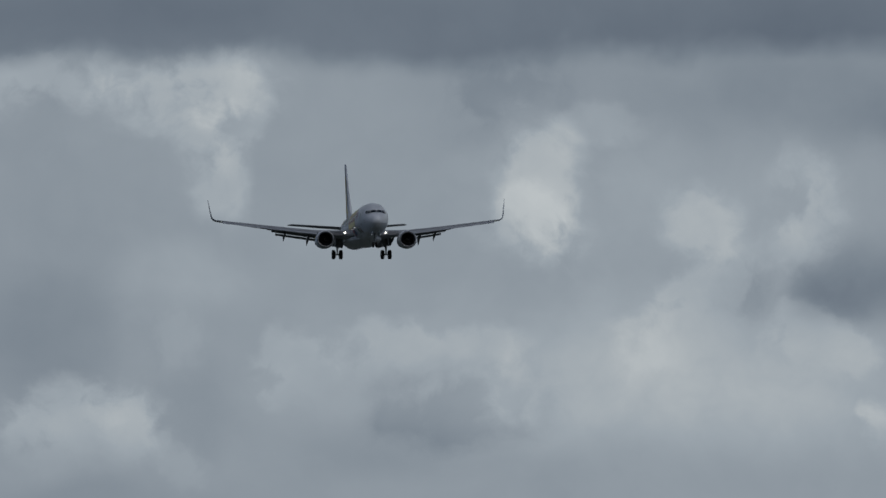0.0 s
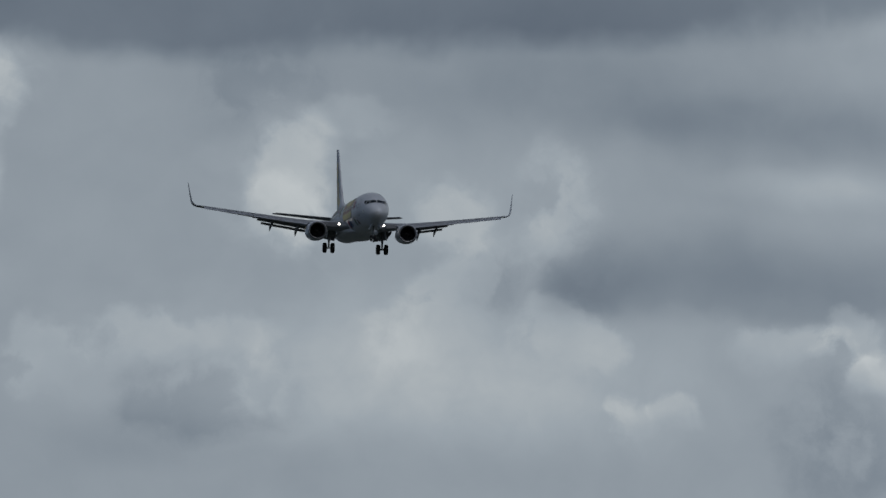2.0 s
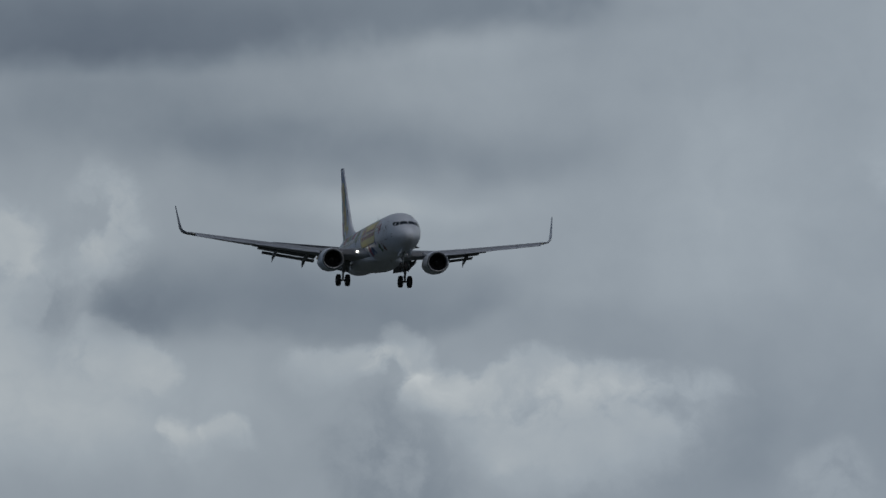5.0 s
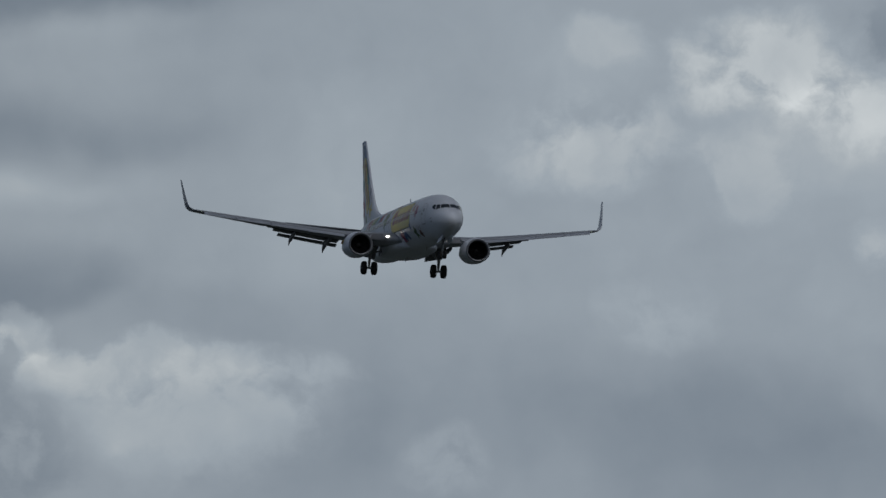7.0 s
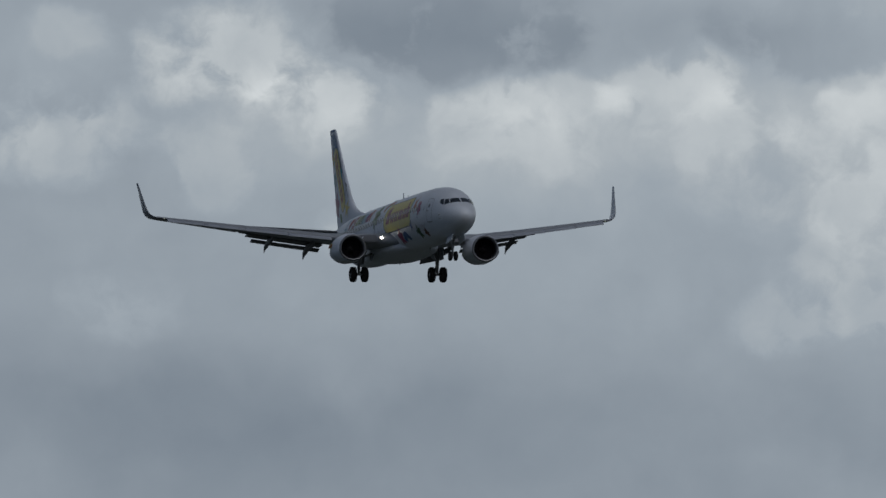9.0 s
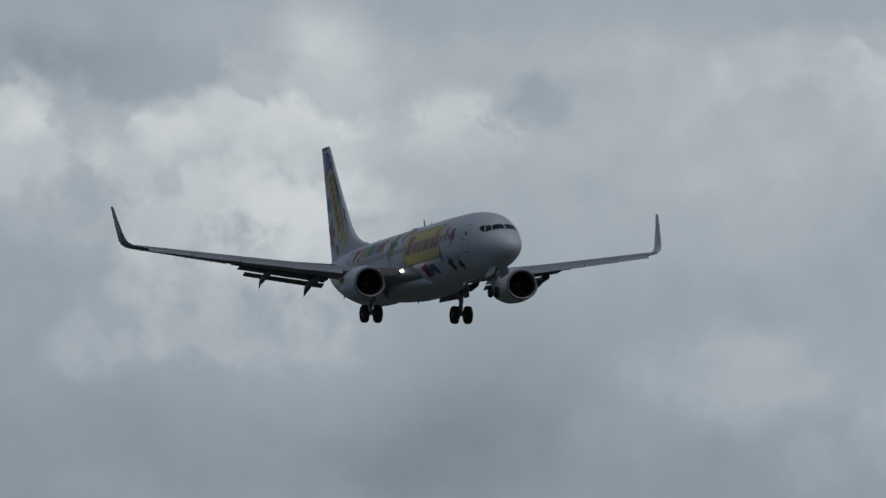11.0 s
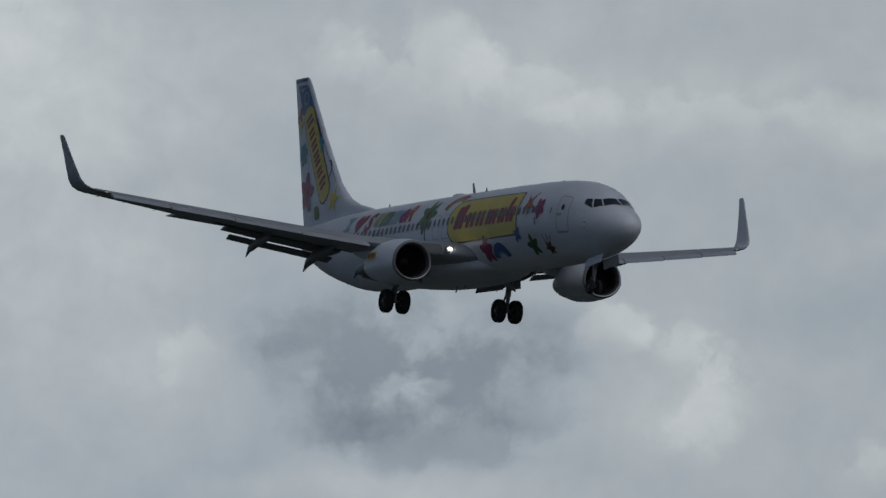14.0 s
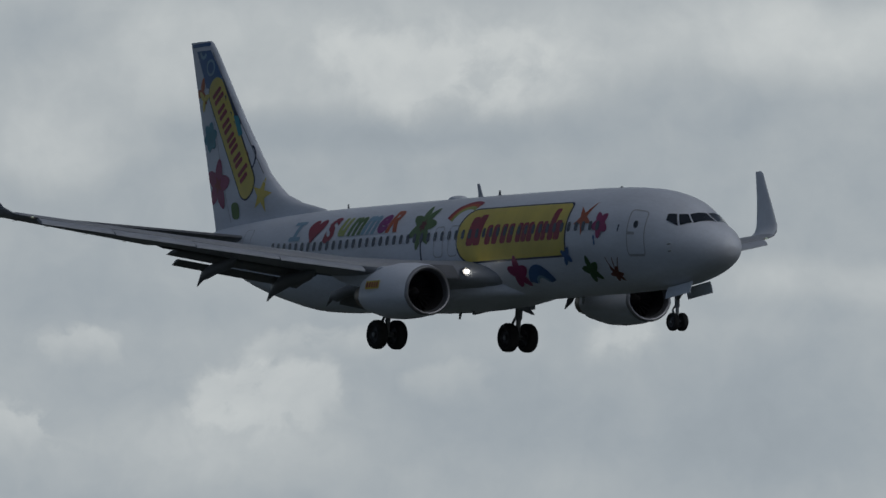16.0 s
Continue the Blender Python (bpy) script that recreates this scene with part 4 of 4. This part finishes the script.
    on_fin(arch(-38.15, 8.1, 0.34, 0.24, 0, 360, 16), "pale_ring", M_SKYB, 0.02)
    on_fin(arch(-38.75, 8.75, 0.3, 0.16, 180, 340, 10), "pale_ring", M_SKYB, 0.02)
    on_fin([(-37.25, 7.35), (-37.0, 7.35), (-35.75, 5.75), (-36.1, 5.65), (-36.9, 6.7)], "blue_bird", M_TRUNK, 0.013)
    on_fin([(-36.3, 6.1), (-36.0, 6.1), (-35.6, 5.35), (-35.85, 5.25)], "teal_feather", M_TEAL, 0.018)
    on_fin(arch(-35.2, 4.35, 0.62, 0.55, -60, 60, 8), "dark_curl", M_TRUNK, 0.014)
    on_fin([(-35.35, 4.8), (-35.1, 4.55), (-34.95, 3.9), (-35.25, 4.1)], "red_sail", M_BROWN, 0.014)
    # joint of the metal leading edge
    joint = [8.7 - 0.5 * k for k in range(11)]
    on_fin([[(fin_line(a)[0] - 0.27, a), (fin_line(a)[0] - 0.23, a), (fin_line(b)[0] - 0.23, b), (fin_line(b)[0] - 0.27, b)] for a, b in zip(joint, joint[1:])], "leading_edge_joint", M_STEEL, 0.024)
    # rudder hinge line
    on_fin([(-38.75, 8.6), (-38.72, 8.6), (-36.62, 1.9), (-36.66, 1.9)], "rudder_seam", M_SEAM, 0.008)
    return fin


def build_stabiliser(plane, side):
    bm = bmesh.new()
    rings = []
    for a in (0.0, 0.25, 0.5, 0.75, 0.96, 1.0):
        y = 0.25 + 6.95 * a
        le, te = -34.0 - 3.0 * a, -37.5 - 0.95 * a
        if a == 1.0:
            le -= 0.35
        rings.append([Vector((le - bx, side * y, 1.10 + 0.66 * a + bz)) for bx, bz in airfoil(10, le - te, 0.10, -0.005)])
    loft(bm, rings)
    st = part("stabiliser", bm, M_GREY, plane, "grey horizontal stabiliser")
    bm = bmesh.new()
    loft(bm, [[Vector((-34.0 - 3.0 * a + dx, side * (0.25 + 6.95 * a), 1.10 + 0.66 * a + dz)) for dx, dz in ((0.03, 0), (-0.12, 0.10), (-0.12, -0.10))] for a in (0.1, 0.5, 0.96)])
    part("leading_edge", bm, M_METAL, st, "bare metal leading edge")
    return st


def build_belly(plane):
    bm = bmesh.new()
    rings = []
    for s, w, zb, zt in ((12.9, 0.5, -1.94, -1.7), (13.8, 1.15, -2.03, -1.4), (14.8, 1.7, -2.11, -1.05), (16.2, 2.02, -2.23, -0.8), (18.0, 2.05, -2.31, -0.8), (19.8, 2.05, -2.33, -0.8), (21.5, 2.0, -2.29, -0.85), (23.5, 1.7, -2.16, -1.1), (25.2, 1.0, -1.98, -1.4), (26.0, 0.4, -1.8, -1.5)):
        zc, h = (zb + zt) / 2, (zt - zb) / 2
        rings.append([Vector((-s, w * (abs(math.cos(a)) ** 0.6) * (1 if math.cos(a) >= 0 else -1), zc + h * (abs(math.sin(a)) ** 0.75) * (1 if math.sin(a) >= 0 else -1))) for a in (2 * math.pi * i / 40 for i in range(40))])
    loft(bm, rings)
    part("wing_body_fairing", bm, M_WHITE, plane)


def wheel(parent, c, r, w):
    bm = bmesh.new()
    prof = [(-w * 0.36, r * 0.55), (-w * 0.48, r * 0.62), (-w * 0.5, r * 0.78), (-w * 0.44, r * 0.91), (-w * 0.28, r * 0.985), (-w * 0.1, r), (-w * 0.09, r * 0.985), (w * 0.09, r * 0.985), (w * 0.1, r), (w * 0.28, r * 0.985), (w * 0.44, r * 0.91), (w * 0.5, r * 0.78), (w * 0.48, r * 0.62), (w * 0.36, r * 0.55)]
    lathe(bm, prof, c, "y", 32)
    wh = part("tyre", bm, M_RUBBER, parent, "black rubber tyre")
    bm = bmesh.new()
    lathe(bm, [(-w * 0.34, 0.01), (-w * 0.38, r * 0.18), (-w * 0.26, r * 0.24), (-w * 0.24, r * 0.46), (-w * 0.40, r * 0.56), (w * 0.40, r * 0.56), (w * 0.24, r * 0.46), (w * 0.26, r * 0.24), (w * 0.38, r * 0.18), (w * 0.34, 0.01)], c, "y", 24)
    part("rim", bm, M_RIM, parent, "dark grey metal wheel rim")
    return wh


def build_main_gear(plane, side):
    bm = bmesh.new()
    ax = Vector((-20.04, side * 2.94, -3.22))
    tube(bm, (-19.7, side * 2.86, -1.2), (-19.95, side * 2.92, -2.5), 0.15, 0.14, 16)
    tube(bm, (-19.95, side * 2.92, -2.4), ax, 0.095, 0.095, 14)
    gear = part("main_gear", bm, M_STEEL, plane, "grey main landing gear leg, extended")
    bm = bmesh.new()
    tube(bm, ax + Vector((0, -0.62, 0)), ax + Vector((0, 0.62, 0)), 0.085, 0.085, 14)
    part("axle", bm, M_STEEL, gear)
    bm = bmesh.new()
    tube(bm, (-19.8, side * 2.85, -2.0), (-19.4, side * 1.1, -1.5), 0.07, 0.08, 10)
    part("side_brace", bm, M_STEEL, gear)
    bm = bmesh.new()
    tube(bm, (-19.85, side * 2.9, -2.1), (-18.6, side * 2.6, -1.3), 0.06, 0.06, 10)
    part("drag_brace", bm, M_STEEL, gear)
    for a, b in (((-20.08, 2.92, -2.35), (-20.42, 2.92, -2.68)), ((-20.42, 2.92, -2.68), (-20.14, 2.92, -3.1))):
        bm = bmesh.new()
        tube(bm, (a[0], side * a[1], a[2]), (b[0], side * b[1], b[2]), 0.06, 0.05, 8)
        part("torque_link", bm, M_STEEL, gear)
    for z in (-1.5, -2.0):
        bm = bmesh.new()
        tube(bm, (-19.75, side * 2.99, z + 0.1), (-20.02, side * 3.02, z - 0.75), 0.025, 0.025, 6)
        part("brake_hose", bm, M_BLACK, gear)
    for dy in (-0.43, 0.43):
        wheel(gear, ax + Vector((0, dy, 0)), 0.565, 0.42)
    # doors: one carried outside the leg, one hinged at the bay
    bm = bmesh.new()
    loft(bm, [[Vector((x, side * (3.12 + 0.09 * k + o), z)) for x, o in ((-19.2, 0), (-19.25, 0.04), (-20.25, 0.04), (-20.3, 0))] for k, z in ((0, -1.05), (0.6, -1.6), (1, -2.15))])
    part("leg_door", bm, M_WHITE, gear)
    bm = bmesh.new()
    loft(bm, [[Vector((x0, side * y, z)), Vector((x1, side * y, z)), Vector((x1, side * (y + 0.04), z)), Vector((x0, side * (y + 0.04), z))] for x0, x1, y, z in ((-18.3, -19.5, 2.2, -1.9), (-18.2, -18.9, 2.35, -2.2), (-18.0, -18.15, 2.42, -2.42))])
    part("bay_door", bm, M_GREY, gear)
    return gear


def build_nose_gear(plane):
    ax = Vector((-3.93, 0, -3.29))
    bm = bmesh.new()
    tube(bm, (-3.95, 0, -1.7), (-3.94, 0, -2.75), 0.10, 0.095, 14)
    tube(bm, (-3.94, 0, -2.7), ax, 0.062, 0.062, 12)
    gear = part("nose_gear", bm, M_STEEL, plane, "grey nose landing gear leg, extended")
    bm = bmesh.new()
    tube(bm, ax + Vector((0, -0.3, 0)), ax + Vector((0, 0.3, 0)), 0.05, 0.05, 10)
    part("axle", bm, M_STEEL, gear)
    bm = bmesh.new()
    tube(bm, (-3.94, 0, -2.5), (-3.0, 0, -1.75), 0.05, 0.05, 8)
    part("drag_brace", bm, M_STEEL, gear)
    for a, b in (((-4.0, 0, -2.62), (-4.26, 0, -2.85)), ((-4.26, 0, -2.85), (-4.0, 0, -3.2))):
        bm = bmesh.new()
        tube(bm, a, b, 0.04, 0.035, 8)
        part("torque_link", bm, M_STEEL, gear)
    for dy in (-0.2, 0.2):
        wheel(gear, ax + Vector((0, dy, 0)), 0.345, 0.22)
    for s in (1, -1):
        bm = bmesh.new()
        loft(bm, [[Vector((x, s * y, z)) for x, z in ((-2.25, z0), (-3.95, z0 - 0.18))] + [Vector((x, s * (y + 0.04), z)) for x, z in ((-3.95, z0 - 0.18), (-2.25, z0))] for y, z0 in ((0.36, -1.84), (0.44, -2.05), (0.48, -2.26))])
        part("gear_door", bm, M_WHITE, gear, "white nose gear door, hanging open")
    return gear


def build_aerials(plane):
    for s, z, h, c, sweep in ((ANT[0], 1, 0.54, 0.36, 0.28), (ANT[1], 1, 0.22, 0.22, 0.05), (ANT[2], 1, 0.20, 0.18, 0.05), (19.3, -1, 0.30, 0.26, 0.16), (18.4, -1, 0.15, 0.2, 0.08), (10.4, -1, 0.30, 0.25, 0.12)):
        zt, zb, w = FUSE(s)
        base = (zt if z > 0 else (zb if s < 12 else -2.31)) - 0.02 * z
        bm = bmesh.new()
        loft(bm, [[Vector((-s - sweep * a - bx * (1 - 0.5 * a), bz, base + z * h * a)) for bx, bz in airfoil(6, c, 0.14, 0)] for a in (0, 0.5, 1)])
        part("blade_aerial", bm, M_SLAT if h > 0.4 else M_STEEL, plane)
    bm = bmesh.new()
    bmesh.ops.create_uvsphere(bm, u_segments=20, v_segments=10, radius=1, matrix=Matrix.Translation((-ANT[3], 0, 2.03)) @ Matrix.Diagonal((0.55, 0.3, 0.13, 1)))
    part("satcom_blister", bm, M_WHITE, plane)
    bm = bmesh.new()
    bmesh.ops.create_icosphere(bm, subdivisions=2, radius=0.06, matrix=Matrix.Translation((-7.8, 0, 1.91)))
    part("top_beacon", bm, M_STEEL, plane)


ANT = (17.75, 16.45, 27.7, 19.6)


def build_airliner():
    plane = tagged(new("airliner"), "white twin-engine jet airliner with colourful holiday artwork, landing gear down", "airliner")
    fu = build_fuselage(plane)
    build_belly(plane)
    for side in (-1, 1):
        build_wing(plane, side)
        build_engine(plane, side)
        build_stabiliser(plane, side)
        build_main_gear(plane, side)
    build_fin(plane)
    build_nose_gear(plane)
    bm = bmesh.new()
    tube(bm, (-38.35, 0, 1.25), (-38.75, 0, 1.28), 0.14, 0.11, 14)
    part("tail_exhaust", bm, M_HOT, plane)
    cockpit(fu)
    cabin(fu)
    livery(fu)
    build_aerials(plane)
    return plane


airliner = build_airliner()


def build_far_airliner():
    """A second jet far off, flying to the left: scaled down to 8.8 m, its haze put into the material."""
    jet = tagged(new("distant_airliner"), "tiny scaled-down pale grey airliner, made see-through for haze", "airliner")
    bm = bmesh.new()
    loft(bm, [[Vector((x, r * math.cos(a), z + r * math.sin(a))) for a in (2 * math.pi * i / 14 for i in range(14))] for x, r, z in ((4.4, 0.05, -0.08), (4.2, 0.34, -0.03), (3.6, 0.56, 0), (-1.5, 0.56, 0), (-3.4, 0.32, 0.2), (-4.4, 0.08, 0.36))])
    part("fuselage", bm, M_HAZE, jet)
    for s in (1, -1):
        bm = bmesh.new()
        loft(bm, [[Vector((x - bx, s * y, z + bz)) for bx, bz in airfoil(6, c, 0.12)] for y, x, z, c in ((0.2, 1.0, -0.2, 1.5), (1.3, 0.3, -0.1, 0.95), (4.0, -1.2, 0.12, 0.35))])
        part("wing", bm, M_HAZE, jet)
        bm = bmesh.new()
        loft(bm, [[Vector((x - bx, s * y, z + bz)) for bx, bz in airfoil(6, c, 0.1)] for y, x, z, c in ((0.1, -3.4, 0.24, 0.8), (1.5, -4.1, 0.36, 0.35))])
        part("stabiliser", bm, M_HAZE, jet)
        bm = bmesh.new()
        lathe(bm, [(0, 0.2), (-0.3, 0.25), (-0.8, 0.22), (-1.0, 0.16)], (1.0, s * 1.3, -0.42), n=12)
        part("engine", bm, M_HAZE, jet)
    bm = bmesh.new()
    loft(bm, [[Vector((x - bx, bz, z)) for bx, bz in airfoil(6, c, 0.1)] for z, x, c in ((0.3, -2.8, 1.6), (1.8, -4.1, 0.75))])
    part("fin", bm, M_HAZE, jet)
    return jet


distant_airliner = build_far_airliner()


def motions():
    walk(airliner, [
        (0, pose(294.31, 1543.90, 112.85, 0.29, -0.56, -95.12)),
        (0.5, pose(294.31, 1508.03, 110.37, 0.07, -0.50, -95.07)),
        (1, pose(294.31, 1472.15, 107.89, -0.31, -0.41, -95.13)),
        (1.5, pose(294.31, 1436.27, 105.42, -0.64, -0.47, -95.13)),
        (2, pose(294.31, 1400.39, 102.94, -1.13, -0.52, -94.94)),
        (2.5, pose(294.31, 1364.51, 100.46, -0.69, -0.59, -94.76)),
        (3, pose(294.31, 1328.63, 97.98, 0.07, -0.75, -94.73)),
        (3.5, pose(294.31, 1292.76, 95.51, -0.62, -1.05, -94.63)),
        (4, pose(294.31, 1256.88, 93.03, -1.74, -1.25, -94.36)),
        (4.5, pose(294.31, 1221.00, 90.55, -1.77, -1.38, -94.20)),
        (4.7, pose(294.31, 1206.65, 89.56, -1.22, -1.34, -94.20)),
        (6.8, pose(294.31, 1055.96, 79.16, -1.39, -1.13, -94.37)),
        (7, pose(294.31, 1041.61, 78.16, -1.85, -1.00, -94.26)),
        (7.5, pose(294.31, 1005.73, 75.69, -2.67, -0.58, -94.28)),
        (8, pose(294.31, 969.85, 73.21, -1.15, -0.60, -94.27)),
        (8.5, pose(294.31, 933.98, 70.73, 1.07, -0.88, -94.00)),
        (9, pose(294.31, 898.10, 68.25, 0.62, -1.37, -93.76)),
        (9.5, pose(294.31, 862.22, 65.78, 0.02, -1.46, -93.65)),
        (9.7, pose(294.31, 847.87, 64.79, -0.17, -1.48, -93.62)),
        (11.8, pose(294.31, 697.18, 54.38, 0.70, -1.27, -93.83)),
        (12, pose(294.31, 682.83, 53.39, 0.64, -1.01, -93.82)),
        (12.5, pose(294.31, 646.95, 50.91, -0.65, -0.85, -93.66)),
        (13, pose(294.31, 611.07, 48.43, -1.39, -0.64, -93.51)),
        (13.5, pose(294.31, 575.19, 45.96, -2.10, -0.50, -93.52)),
        (14, pose(294.31, 539.32, 43.48, -2.85, -0.50, -93.49)),
        (14.5, pose(294.31, 503.44, 41.00, -1.61, -0.31, -93.62)),
        (15, pose(294.31, 467.56, 38.52, -0.67, -0.14, -93.73)),
        (15.5, pose(294.31, 431.68, 36.05, -0.17, 0.15, -93.99)),
        (16, pose(294.31, 395.80, 33.57, 0.78, 0.41, -94.05)),
    ])
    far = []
    # small copy at 4200 m, standing in for a full-size jet farther away
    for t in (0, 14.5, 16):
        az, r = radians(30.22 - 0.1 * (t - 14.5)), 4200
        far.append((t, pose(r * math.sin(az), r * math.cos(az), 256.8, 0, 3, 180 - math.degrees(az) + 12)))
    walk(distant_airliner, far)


motions()
